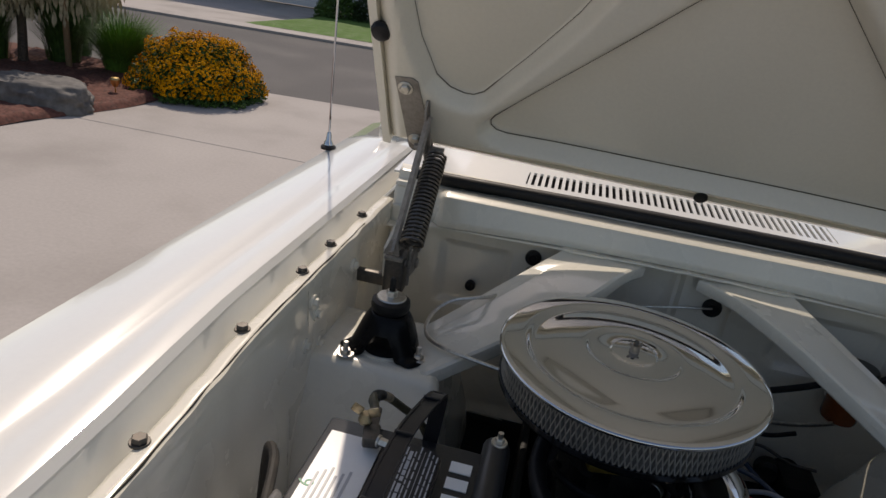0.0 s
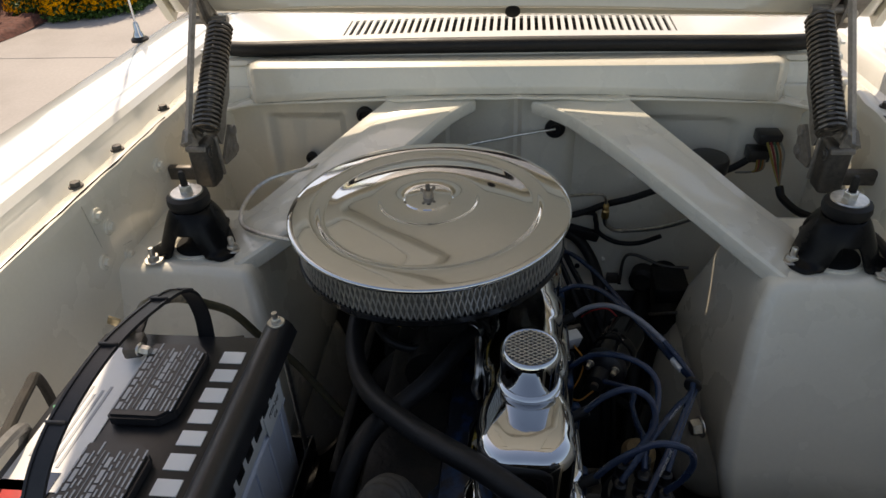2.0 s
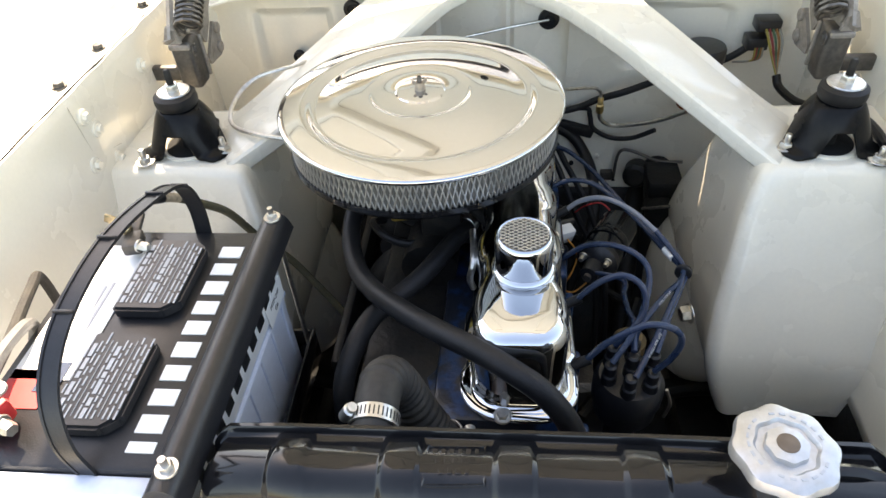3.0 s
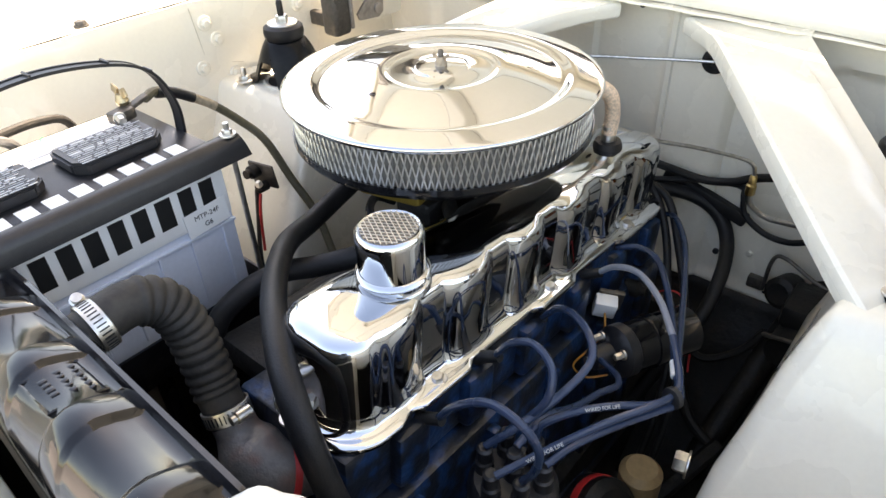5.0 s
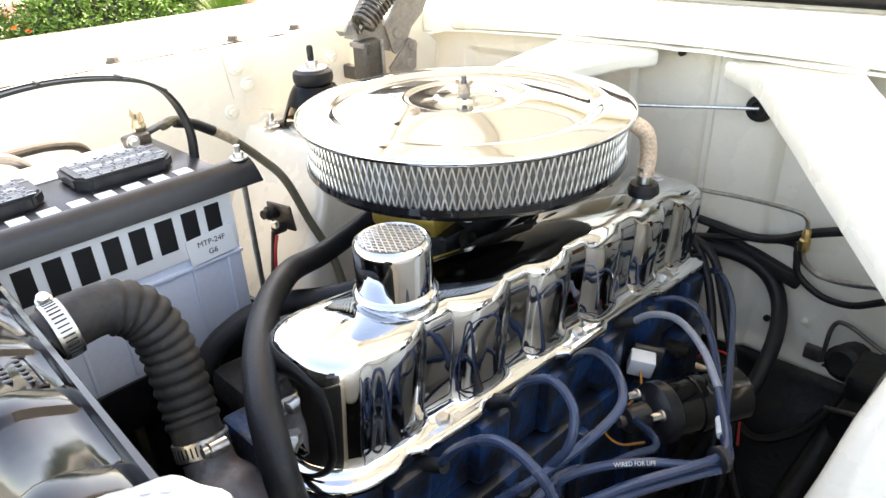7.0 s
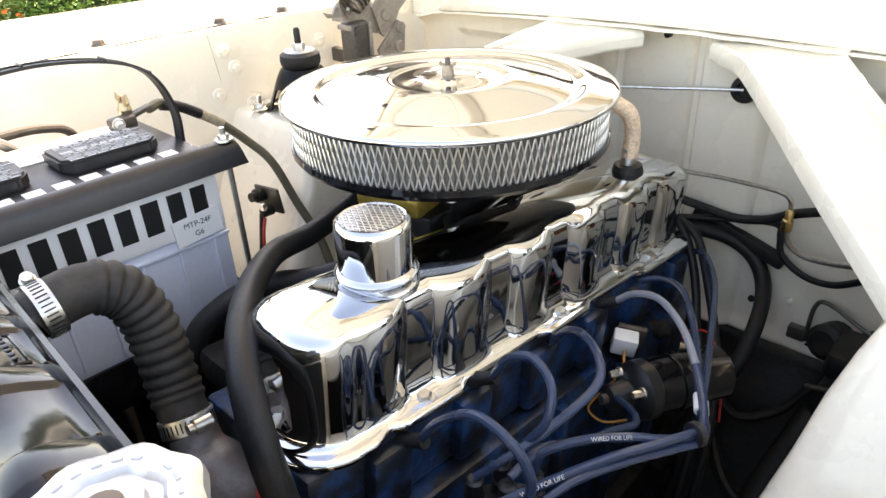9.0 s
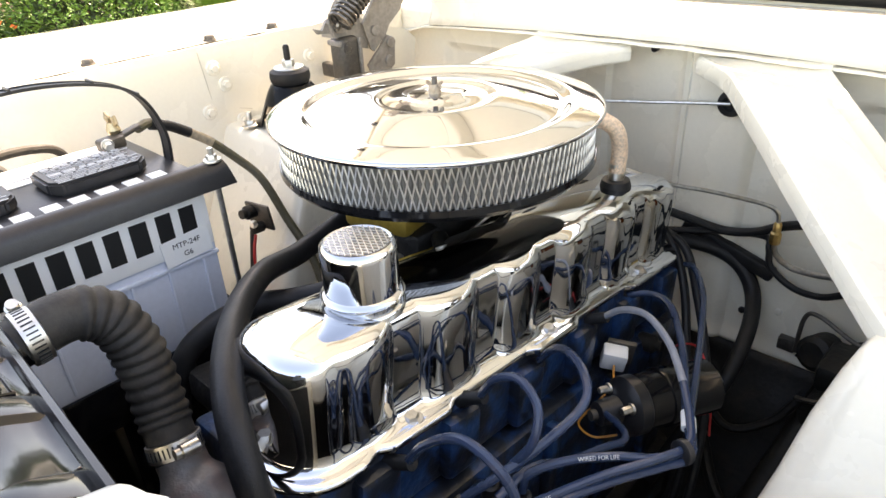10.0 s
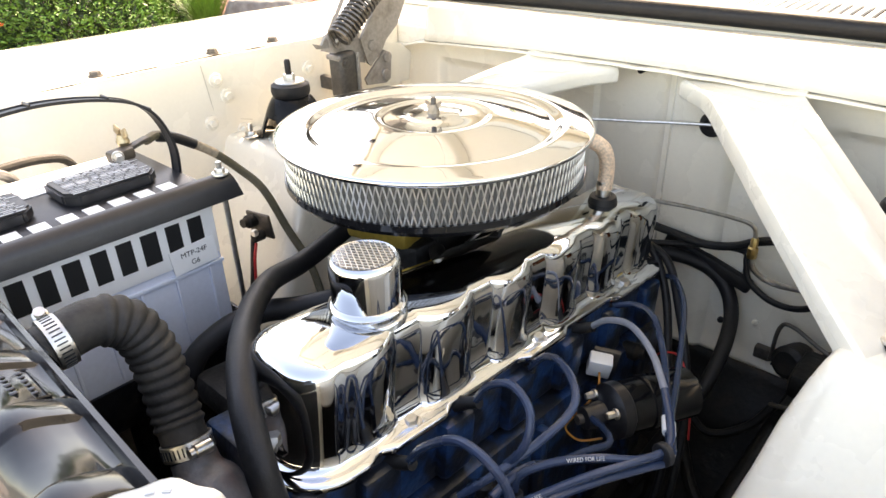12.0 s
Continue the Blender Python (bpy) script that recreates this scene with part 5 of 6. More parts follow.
part("pipe", add_tube(bmesh.new(), [(.212, .285, .600), (.215, .282, .655), (.232, .275, .668), (.28, .262, .655), (.32, .25, .66)], .0028, 8), DARK_STEEL, mc, "thin dark brake pipe")
part("pipe", add_tube(bmesh.new(), [(.26, .20, .60), (.25, .17, .62), (.30, .15, .64), (.32, .16, .60)], .0028, 8), DARK_STEEL, mc)
part("bracket", add_box(bmesh.new(), (.200, .293, .603), (.022, .012, .018), .002), DARK_STEEL, mc)
steer = thing("steering_linkage", (.22, .1, .33), "dark greasy steering column and linkage low in the bay", "steering gear")
part("column", add_tube(bmesh.new(), [(.26, .30, .56), (.235, .16, .46), (.22, .05, .38)], .018, 14, 1), GREASE, steer)
part("gearbox", add_box(bmesh.new(), (.222, .03, .36), (.08, .11, .11), .02), GREASE, steer)
part("rod", add_tube(bmesh.new(), [(.15, .18, .50), (.20, .12, .47), (.26, .10, .45)], .008, 10), GREASE, steer)
part("rod", add_tube(bmesh.new(), [(.12, .22, .54), (.17, .21, .50), (.215, .23, .52), (.24, .25, .56)], .006, 10), GREASE, steer)
part("rod", add_tube(bmesh.new(), [(.14, -.10, .40), (.20, -.02, .42), (.25, .10, .47)], .011, 10), GREASE, steer)
part("rod", add_tube(bmesh.new(), [(-.2, -.02, .33), (.0, -.03, .31), (.24, .0, .33)], .014, 10), GREASE, steer)
part("pump", add_lathe(bmesh.new(), [(.035, 0), (.04, .01), (.04, .04), (.03, .05)], aim((.170, -.12, .52), (.8, -.2, .6)), 24), GREASE, steer)
part("red_band", add_lathe(bmesh.new(), [(.0405, .018), (.041, .020), (.041, .027), (.0405, .029)], aim((.170, -.12, .52), (.8, -.2, .6)), 24), RED, steer)
reg = thing("starter_relay", (-.335, -.125, .77), "small black relay bracket bolted to the tower", "relay")
part("body", add_box(bmesh.new(), (-.337, -.124, .790), (.040, .004, .036), .0015, (8, 0, 12)), DARK_STEEL, reg, "dark bracket plate")
part("terminal", add_lathe(bmesh.new(), [(.009, 0), (.009, .012), (.006, .014), (.006, .02)], aim((-.345, -.127, .796), (.15, -1, .1)), 16), GREASE, reg)
part("terminal", add_lathe(bmesh.new(), [(.007, 0), (.007, .014), (.004, .016)], aim((-.328, -.129, .780), (.15, -1, .1)), 16), GREASE, reg)
part("bolt", add_bolt(bmesh.new(), (-.322, -.141, .79), (.2, -1, 0), .005, .006), STEEL, reg)
part("wire", add_tube(bmesh.new(), [(-.335, -.140, .775), (-.33, -.150, .74), (-.33, -.16, .68), (-.32, -.17, .60)], .003, 8), OLD_RUBBER, reg)
part("wire", add_tube(bmesh.new(), [(-.328, -.140, .772), (-.322, -.150, .75), (-.325, -.155, .69)], .002, 8), RED, reg)
lone("adjuster_bolt", add_bolt(bmesh.new(), (.262, -.112, .668), (-1, -.2, 0), .011, .014, .014), STEEL, "zinc adjuster bolt on the shock tower", "bolt")
bm = add_tube(bmesh.new(), [(-.14, -.08, .800), (-.150, -.10, .812), (-.13, -.13, .815), (-.10, -.14, .812), (-.075, -.13, .815)], .005, 10)
lone("vent_hose", bm, RUBBER, "thin black hose loop under the air cleaner", "hose")
bm = bmesh.new()
add_tube(bm, [(-.02, -.20, .80), (-.022, -.215, .83), (-.018, -.21, .85), (-.02, -.17, .86)], .004, 8)
lone("throttle_lever", bm, STEEL, "bent steel throttle lever beside the carburettor", "lever")

sub = thing("subframe", (0, -.1, .12), "dark undercoated crossmember under the engine", "subframe")
# unseen sheet added to stop ground light from brightening the bay
part("bounce_blocker", add_box(bmesh.new(), (0, -.28, .165), (1.40, 1.35, .006), .002), GREASE, sub, "unseen dark sheet that blocks light from below the bay")
part("crossmember", add_box(bmesh.new(), (0, .02, .22), (1.0, .12, .09), .02), GREASE, sub)
for s in (-1, 1):
    part("frame_rail", add_box(bmesh.new(), (s * .36, -.1, .28), (.09, 1.0, .10), .015), GREASE, sub)
    part("control_arm", add_tube(bmesh.new(), [(s * .20, -.02, .33), (s * .35, .0, .36), (s * .5, .0, .34)], .018, 10), GREASE, sub)
part("oil_pan", add_box(bmesh.new(), (.02, -.05, .34), (.2, .5, .25), .03), GREASE, engine)
part("gearbox", add_box(bmesh.new(), (.02, .38, .42), (.26, .30, .26), .06), GREASE, engine)
part("starter", add_lathe(bmesh.new(), [(.04, 0), (.045, .01), (.045, .16), (.035, .18)], aim((-.10, .12, .52), (0, -1, 0)), 24), GREASE, engine)
part("alternator", add_lathe(bmesh.new(), [(.05, 0), (.06, .01), (.06, .09), (.04, .1)], aim((-.15, -.26, .55), (0, -1, 0)), 28), GREASE, engine)
part("exhaust", add_tube(bmesh.new(), [(-.14, -.02, .70), (-.17, .05, .60), (-.15, .18, .45), (-.12, .30, .33)], .026, 14), GREASE, engine)
part("fuel_filter", add_lathe(bmesh.new(), [(.016, 0), (.024, .004), (.025, .05), (.018, .058)], aim((.205, -.06, .50), (0, 0, 1)), 20), material("tan filter bowl", (.35, .24, .12), .4), engine, "tan fuel filter bowl")
# unseen panel added ahead of the radiator to keep front light out
bm = bmesh.new()
add_box(bm, (0, -.78, .50), (1.35, .03, .50), .01)
part("front_light_block", bm, PAINT_OUT, car, "unseen white panel closing off light at the front")

# antenna on the fender
ant = thing("radio_antenna", (-.698, .489, .99), "thin chrome whip radio antenna on the fender", "antenna")
part("base", add_lathe(bmesh.new(), [(.016, .994), (.016, .999), (.011, 1.003)], Matrix.Translation((-.698, .489, 0)), 24), RUBBER, ant)
part("ferrule", add_lathe(bmesh.new(), [(.0105, 1.002), (.009, 1.008), (.0062, 1.013), (.005, 1.026), (.003, 1.03)], Matrix.Translation((-.698, .489, 0)), 20), CHROME, ant)
part("mast", add_tube(bmesh.new(), [(-.698, .489, 1.03), (-.704, .50, 1.4), (-.710, .51, 1.8)], .0022, 8, 1), CHROME, ant)

# ---- cabin and open door ----
GLASS = bpy.data.materials.new("window glass")
GLASS.use_nodes = True
gp = GLASS.node_tree.nodes["Principled BSDF"]
gp.inputs["Base Color"].default_value = (.9, .95, .95, 1)
gp.inputs["Transmission Weight"].default_value = 1
gp.inputs["Roughness"].default_value = .01
gp.inputs["IOR"].default_value = 1.45
part("windshield_frame", add_tube(bmesh.new(), [(-.62, .68, 1.04), (-.60, .85, 1.18), (-.54, 1.08, 1.38), (0, 1.02, 1.41), (.54, 1.08, 1.38), (.60, .85, 1.18), (.62, .68, 1.04), (0, .60, 1.045), (-.62, .68, 1.04)], .012, 10, 6), CHROME, car, "bright windshield trim")
pane = part("windshield", add_grid(bmesh.new(), 12, 6, lambda u, v: Vector(((-.60 + 1.2 * u) * (1 - .1 * v), .62 + .42 * v + .07 * (2 * u - 1) ** 2, 1.045 + .35 * v))), GLASS, car, "clear windshield glass", solid=.004)
pane.visible_shadow = False
part("roof", add_box(bmesh.new(), (0, 1.75, 1.42), (1.15, 1.35, .05), .02), PAINT_OUT, car, "white roof panel")
part("dashboard", add_box(bmesh.new(), (0, .95, .93), (1.2, .25, .18), .03), material("dark trim", (.05, .045, .04), .6), car)
for s in (-1, 1):
    part("pillar", add_tube(bmesh.new(), [(s * .64, .72, 1.0), (s * .60, .95, 1.25), (s * .56, 1.12, 1.41)], .02, 10, 3), PAINT_OUT, car)
    part("body_side", add_box(bmesh.new(), (s * .70, 2.3, .62), (.08, 2.3 if s < 0 else 1.3, .62), .02) if s < 0 else add_box(bmesh.new(), (.70, 2.65, .62), (.08, 1.7, .62), .02), PAINT_OUT, car)
for s in (-1, 1):
    for y in (-.05,):
        w = part("wheel", add_lathe(bmesh.new(), [(.12, -.07), (.29, -.075), (.31, -.05), (.31, .05), (.29, .075), (.12, .07)], aim((s * .62, y, .31), (s, 0, 0)), 40), RUBBER, car, "black tyre")
w = part("floor_pan", add_box(bmesh.new(), (0, 2.0, .32), (1.3, 3.1, .06), .02), GREASE, car)

door = thing("open_door", (.77, .86, .30), "open white car door with chrome mirror and window frame", "car door")
DM = Matrix.Translation((.775, .895, 0)) @ pose(0, 0, 0, 0, 0, 26.5)
def dbox(x0, x1, y0, y1, z0, z1, bev=.01):
    return add_box(bmesh.new(), ((x0 + x1) / 2, (y0 + y1) / 2, (z0 + z1) / 2), (x1 - x0, y1 - y0, z1 - z0), bev, m=DM)
bm = bmesh.new()
rings = []
for z, o in ((.30, .02), (.45, .005), (.62, 0), (.71, .004), (.745, -.004), (.80, .002), (.85, .010), (.888, .024), (.900, .040)):
    rings.append([DM @ Vector((x, y, z)) for x, y in ((.01, o), (.5, o - .012), (.95, o), (.95, .12), (.01, .12))])
part("panel", add_rings(bm, rings), PAINT_OUT, door, "white door skin", 30)
part("trim_strip", dbox(.0, .95, -.014, .004, .724, .738, .003), RUBBER, door, "dark side trim strip")
part("window_frame", dbox(.03, .95, .05, .07, .898, .914, .003), RUBBER, door, "black belt seal")
part("window_frame", dbox(.306, .330, .05, .07, .90, 1.30, .004), CHROME, door, "chrome vent window post")
part("window_frame", dbox(.06, .93, .05, .07, 1.285, 1.31, .004), CHROME, door)
mir = part("mirror", add_lathe(bmesh.new(), [(.001, -.052), (.026, -.048), (.047, -.032), (.059, -.010), (.0605, .004), (.058, .007), (.001, .007)], aim(DM @ Vector((.318, -.066, .968)), DM.to_3x3() @ Vector((.05, 1, .08))), 40), CHROME, door, "round chrome mirror")
part("mirror_stalk", add_tube(bmesh.new(), [DM @ Vector((.235, .018, .898)), DM @ Vector((.262, -.02, .908)), DM @ Vector((.300, -.050, .950))], .009, 12, swell=lambda t: 1.4 - .5 * t), CHROME, mir)

# ---- outdoors ----
CONCRETE = material("driveway concrete", (0.43, 0.395, 0.37), 0.85, vary=0.05, scale=8, dirt=(0.33, 0.30, 0.275), dirt_amount=0.8, dirt_scale=1.3, bump=0.3, bump_scale=60)
ASPHALT = material("asphalt", (0.105, 0.10, 0.098), 0.85, vary=0.22, scale=12, dirt=(0.14, 0.135, 0.13), dirt_amount=0.6, dirt_scale=0.7, bump=0.5, bump_scale=90)
MULCH = material("red bark mulch", (0.13, 0.048, 0.035), 0.9, vary=0.5, scale=6, dirt=(0.20, 0.10, 0.075), dirt_amount=0.6, dirt_scale=20, bump=1.0, bump_scale=40)
LAWN = material("lawn", (0.07, 0.16, 0.02), 0.85, vary=0.4, scale=8, bump=1.0, bump_scale=40)
LEAF = material("green leaves", (0.055, 0.12, 0.022), 0.55, vary=0.4, scale=4)
LEAF_LIGHT = material("bright hedge leaves", (0.10, 0.22, 0.03), 0.5, vary=0.4, scale=4)
# dark green of some crowns and shrubs; inside bushes it paints the shade
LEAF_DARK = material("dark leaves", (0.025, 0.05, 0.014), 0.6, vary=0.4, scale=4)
STRAW = material("pale seed heads", (0.42, 0.36, 0.24), 0.7, vary=0.3, scale=5)
PETAL = material("golden petals", (0.80, 0.34, 0.004), 0.8, vary=0.25, scale=8, spec=0.1)
BARK = material("bark", (0.10, 0.075, 0.055), 0.85, vary=0.35, scale=10, bump=0.8, bump_scale=60)
STONE = material("grey boulder", (0.136, 0.127, 0.118), 0.8, vary=0.25, scale=4, dirt=(0.34, 0.32, 0.29), dirt_amount=0.7, dirt_scale=5, bump=0.8, bump_scale=30)
WALL_PALE = material("pale stucco", (0.58, 0.62, 0.66), 0.8, vary=0.05, scale=6)

bm = bmesh.new()
add_grid(bm, 24, 24, lambda u, v: Vector((-160 + 320 * u, -120 + 320 * v, -.04)))
lone("ground", bm, CONCRETE, "pale concrete ground", "ground", kind="structure")
drive = lone("driveway", add_poly(bmesh.new(), [(-6.8, -9), (9, -9), (9, 5.75), (-2.2, 5.56), (-3.45, 5.45), (-6.8, 5.3)], .02, Matrix.Translation((0, 0, -.028))), CONCRETE, "pale sunlit concrete driveway slabs", "driveway", kind="structure")
# slabs with open joints
xs, ys = [-6.8, -4.4, -1.25, 1.9, 5.0, 9], [-9, -5.2, -2.4, .5, 3.45, 5.42]
for i in range(5):
    for j in range(5):
        w, d = xs[i + 1] - xs[i] - .007, ys[j + 1] - ys[j] - .007
        part("slab", add_box(bmesh.new(), ((xs[i] + xs[i + 1]) / 2, (ys[j] + ys[j + 1]) / 2, -.004), (w, d, .008), .003, seg=1), CONCRETE, drive)
lone("road", add_poly(bmesh.new(), [(-80, 4.6), (-3.45, 5.46), (-2.2, 5.57), (9, 5.76), (80, 7), (80, 11.8), (-3.9, 10.2), (-80, 10.0)], .016, Matrix.Translation((0, 0, -.03))), ASPHALT, "grey asphalt residential street", "road", kind="structure")
lone("kerb", add_poly(bmesh.new(), [(-80, 9.85), (-6.3, 10.05), (-3.9, 10.12), (80, 11.75), (80, 12.3), (-3.9, 10.65), (-6.3, 10.55), (-80, 10.5)], .06, Matrix.Translation((0, 0, -.03))), CONCRETE, "pale concrete kerb and gutter", "kerb", kind="structure")


def lawn_height(u, v):
    x, y = -6.2 + 20 * u, 10.62 + 3.4 * v + 20 * u * .021
    return Vector((x + .4 * v * (u < .01), y, .03 + .05 * v + .02 * noise.noise(Vector((x * 2, y * 2, 0)))))


lone("lawn", add_grid(bmesh.new(), 80, 16, lawn_height), LAWN, "green mown lawn across the street", "lawn", kind="structure")


def bed_h(u, v):
    y = -4 + 9.35 * v
    edge = -4.9 + .33 * (y + 2) / 1.6 if y < -2 else -4.75 + .8 * smooth(-2, 2.8, y) + .25 * smooth(2.8, 4.2, y) - .15 * smooth(4.2, 5.3, y)
    if y < -2:
        edge = -4.75
    x = edge - 7 * u ** 1.6
    h = .05 * smooth(0, .06, u) + .022 * noise.noise(Vector((x * 14, y * 14, 0))) * smooth(0, .02, u) + .02 * noise.noise(Vector((x * 3, y * 3, 5)))
    return Vector((x, y, max(.003, .004 + h)))


lone("mulch_bed", add_grid(bmesh.new(), 110, 190, bed_h), MULCH, "planting bed of red-brown bark mulch", "mulch bed", kind="structure")


def scatter(name, place, n, size, mat, parent, seed, label="", normal=None, aspect=.5, folded=True):
    """Many small leaves; place(rnd) gives a point and an outward direction."""
    rnd = random.Random(seed)
    vs, fs = [], []
    for _ in range(n):
        p, d = place(rnd)
        ax = Vector((rnd.gauss(0, 1), rnd.gauss(0, 1), rnd.gauss(0, .7))) + d * 1.1
        ax.normalize()
        sd = ax.cross(Vector((rnd.gauss(0, 1), rnd.gauss(0, 1), rnd.gauss(0, 1)))).normalized()
        L = size * rnd.uniform(.6, 1.3)
        k = len(vs)
        up = ax.cross(sd) * L * .12
        vs += [p, p + ax * L * .5 + sd * L * aspect * .5 + up, p + ax * L, p + ax * L * .5 - sd * L * aspect * .5 + up]
        fs += [(k, k + 1, k + 2), (k, k + 2, k + 3)]
    me = bpy.data.meshes.new(name)
    me.from_pydata([tuple(v) for v in vs], [], fs)
    me.materials.append(mat)
    ob = new(name, me)
    ob.parent = parent
    ob.matrix_parent_inverse = parent.matrix_world.inverted()
    return tagged(ob, label, kind="stuff")


def dome(c, rx, ry, rz, lump=.12, shell=.55, seed=0, low=0.0):
    """Points in the outer shell of an uneven dome."""
    c = Vector(c)
    def f(rnd):
        while True:
            d = Vector((rnd.gauss(0, 1), rnd.gauss(0, 1), rnd.gauss(0, 1))).normalized()
            if d.z > low - .25:
                break
        r = shell + (1 - shell) * rnd.random() ** .45
        r *= 1 + lump * noise.noise(d * 3.1 + Vector((seed, seed, 0))) * 1.6
        q = Vector((d.x * rx * r, d.y * ry * r, max(.01, d.z * rz * r)))
        return c + q, d
    return f


# dark patch under the engine paints in the shade and brown grime there
bm = bmesh.new()
add_rings(bm, [[Vector(((.55 + .12 * noise.noise(Vector((math.cos(a) * 2, math.sin(a) * 2, 0)))) * math.cos(a), .02 + (.50 + .10 * noise.noise(Vector((math.cos(a) * 2, 3, math.sin(a) * 2)))) * math.sin(a), z)) for a in np.linspace(0, 2 * math.pi, 72, endpoint=False)] for z in (.001, .004)])
lone("underbay_patch", bm, material("dark brown underbay patch", (.085, .066, .048), .7, vary=.3, scale=3, dirt=(.03, .025, .02), dirt_amount=.8, dirt_scale=5), "dark patch of painted shade and brown grime under the engine", "stain", kind="structure")
# flowering bush
bush = thing("flower_bush", (-3.62, 4.85, 0), "rounded bush covered in golden yellow flowers", "flower bush")
BC = (-3.62, 4.85, .02)
scatter("foliage", dome(BC, .57, .53, .47, .12, .35, 1), 12000, .05, LEAF, bush, 1)
# inner leaves are coloured darker to carry the shade inside the bush
scatter("shaded_foliage", dome(BC, .45, .40, .36, .08, .2, 1), 2500, .07, LEAF_DARK, bush, 2)
vs, fs, vs2, fs2 = [], [], [], []
rnd = random.Random(7)
fd = dome(BC, .59, .55, .52, .16, .86, 1, low=.34)
for _ in range(5600):
    p, d = fd(rnd)
    nrm = (d + Vector((rnd.gauss(0, .45), rnd.gauss(0, .45), rnd.gauss(0, .3) + .35))).normalized()
    u = nrm.orthogonal().normalized()
    v = nrm.cross(u)
    R = rnd.uniform(.009, .017)
    k = len(vs)
    vs.append(p + nrm * R * .15)
    for m in range(10):
        r = R if m % 2 == 0 else R * .62
        vs.append(p + (u * math.cos(m * math.pi / 5) + v * math.sin(m * math.pi / 5)) * r - nrm * R * .12)
    fs += [(k, k + 1 + m, k + 1 + (m + 1) % 10) for m in range(10)]
    k2 = len(vs2)
    vs2.append(p + nrm * R * .55)
    for m in range(5):
        vs2.append(p + (u * math.cos(m * 1.2566) + v * math.sin(m * 1.2566)) * R * .28 + nrm * R * .16)
    fs2 += [(k2, k2 + 1 + m, k2 + 1 + (m + 1) % 5) for m in range(5)]
for nm, a, b, mt in (("blossom", vs, fs, PETAL), ("blossom_centre", vs2, fs2, material("brown flower centre", (.06, .025, .01), .8))):
    me = bpy.data.meshes.new(nm)
    me.from_pydata([tuple(q) for q in a], [], b)
    me.materials.append(mt)
    ob = new(nm, me)
    ob.parent, ob.matrix_parent_inverse = bush, bush.matrix_world.inverted()
    tagged(ob, "golden blossoms" if nm == "blossom" else "", kind="stuff")


def tuft(name, c, n, h, spread, mat, seed, label, heads=None):
    """A clump of arching grass blades."""
    g = thing(name, c, label, "grass clump")
    rnd = random.Random(seed)
    vs, fs, hv, hf = [], [], [], []
    for _ in range(n):
        a, q = rnd.uniform(0, 6.283), rnd.random() ** .5
        lean = Vector((math.cos(a), math.sin(a), 0)) * spread * q
        root = Vector(c) + Vector((math.cos(a), math.sin(a), 0)) * spread * .35 * rnd.random()
        H = h * rnd.uniform(.6, 1.1)
        sd = Vector((-math.sin(a), math.cos(a), 0)) * rnd.uniform(.003, .006)
        k = len(vs)
        for t in (0, .4, .75, 1):
            p = root + lean * t * t + Vector((0, 0, H * (t - .22 * t * t * q)))
            vs += [p - sd * (1 - t * .9), p + sd * (1 - t * .9)]
        fs += [(k + 2 * m, k + 2 * m + 1, k + 2 * m + 3, k + 2 * m + 2) for m in range(3)]
        if heads and rnd.random() < .55:
            k = len(hv)
            hv += [p, p + Vector((.012, .004, .05)), p + Vector((0, 0, .13)), p + Vector((-.012, -.004, .05))]
            hf += [(k, k + 1, k + 2, k + 3)]
    for nm, a, b, mt in (("grass_blade", vs, fs, mat), ("seed_head", hv, hf, heads)):
        if not a:
            continue
        me = bpy.data.meshes.new(nm)
        me.from_pydata([tuple(q) for q in a], [], b)
        me.materials.append(mt)
        ob = new(nm, me)
        ob.parent, ob.matrix_parent_inverse = g, g.matrix_world.inverted()
        tagged(ob, kind="stuff")
    return g


tuft("green_grass_clump", (-4.55, 5.05, 0), 2600, .62, .42, LEAF_LIGHT, 11, "fine bright green grass mound in the bed")
for k, (x, y) in enumerate(((-5.15, 5.0), (-5.6, 4.6), (-6.1, 5.0), (-5.5, 5.6), (-6.4, 4.3))):
    tuft("pale_grass_clump", (x, y, 0), 900, .85, .40, LEAF, 20 + k, "tall pale grass with straw seed heads", STRAW)


def boulder(c, rx, ry, rz, seed, label):
    bm = bmesh.new()
    bmesh.ops.create_icosphere(bm, subdivisions=5, radius=1)
    for v in bm.verts:
        d = v.co.normalized()
        f = 1 + .22 * noise.noise(d * 1.5 + Vector((seed, 0, 0))) + .08 * noise.noise(d * 4 + Vector((0, seed, 0))) + .03 * noise.noise(d * 11)
        q = Vector((d.x * rx, d.y * ry, d.z * rz)) * f
        lim = rz * (.62 + .05 * noise.noise(d * 3))
        if q.z > lim:
            q.z = lim + (q.z - lim) * .15
        v.co = Vector(c) + q
    return lone("boulder", bm, STONE, label, "boulder", "boulders in the bed", sharp=50)


boulder((-4.22, 3.60, .07), .46, .27, .20, 3, "low grey slab-topped boulder in the mulch")
boulder((-4.85, 2.95, .15), .42, .38, .42, 9, "purple-grey boulder beside a clipped shrub")
tuft("green_grass_clump", (-5.35, 2.62, 0), 900, .70, .30, LEAF_LIGHT, 31, "upright green grass clump beside the hedge")

# small tree and stake
tree = thing("young_tree", (-5.35, 4.70, 0), "young tree with slim trunk and dark crown", "tree")
part("trunk", add_tube(bmesh.new(), [(-5.35, 4.70, 0), (-5.33, 4.71, .5), (-5.36, 4.69, 1.1), (-5.34, 4.7, 1.7)], .045, 10, swell=lambda t: 1 - .5 * t), BARK, tree)
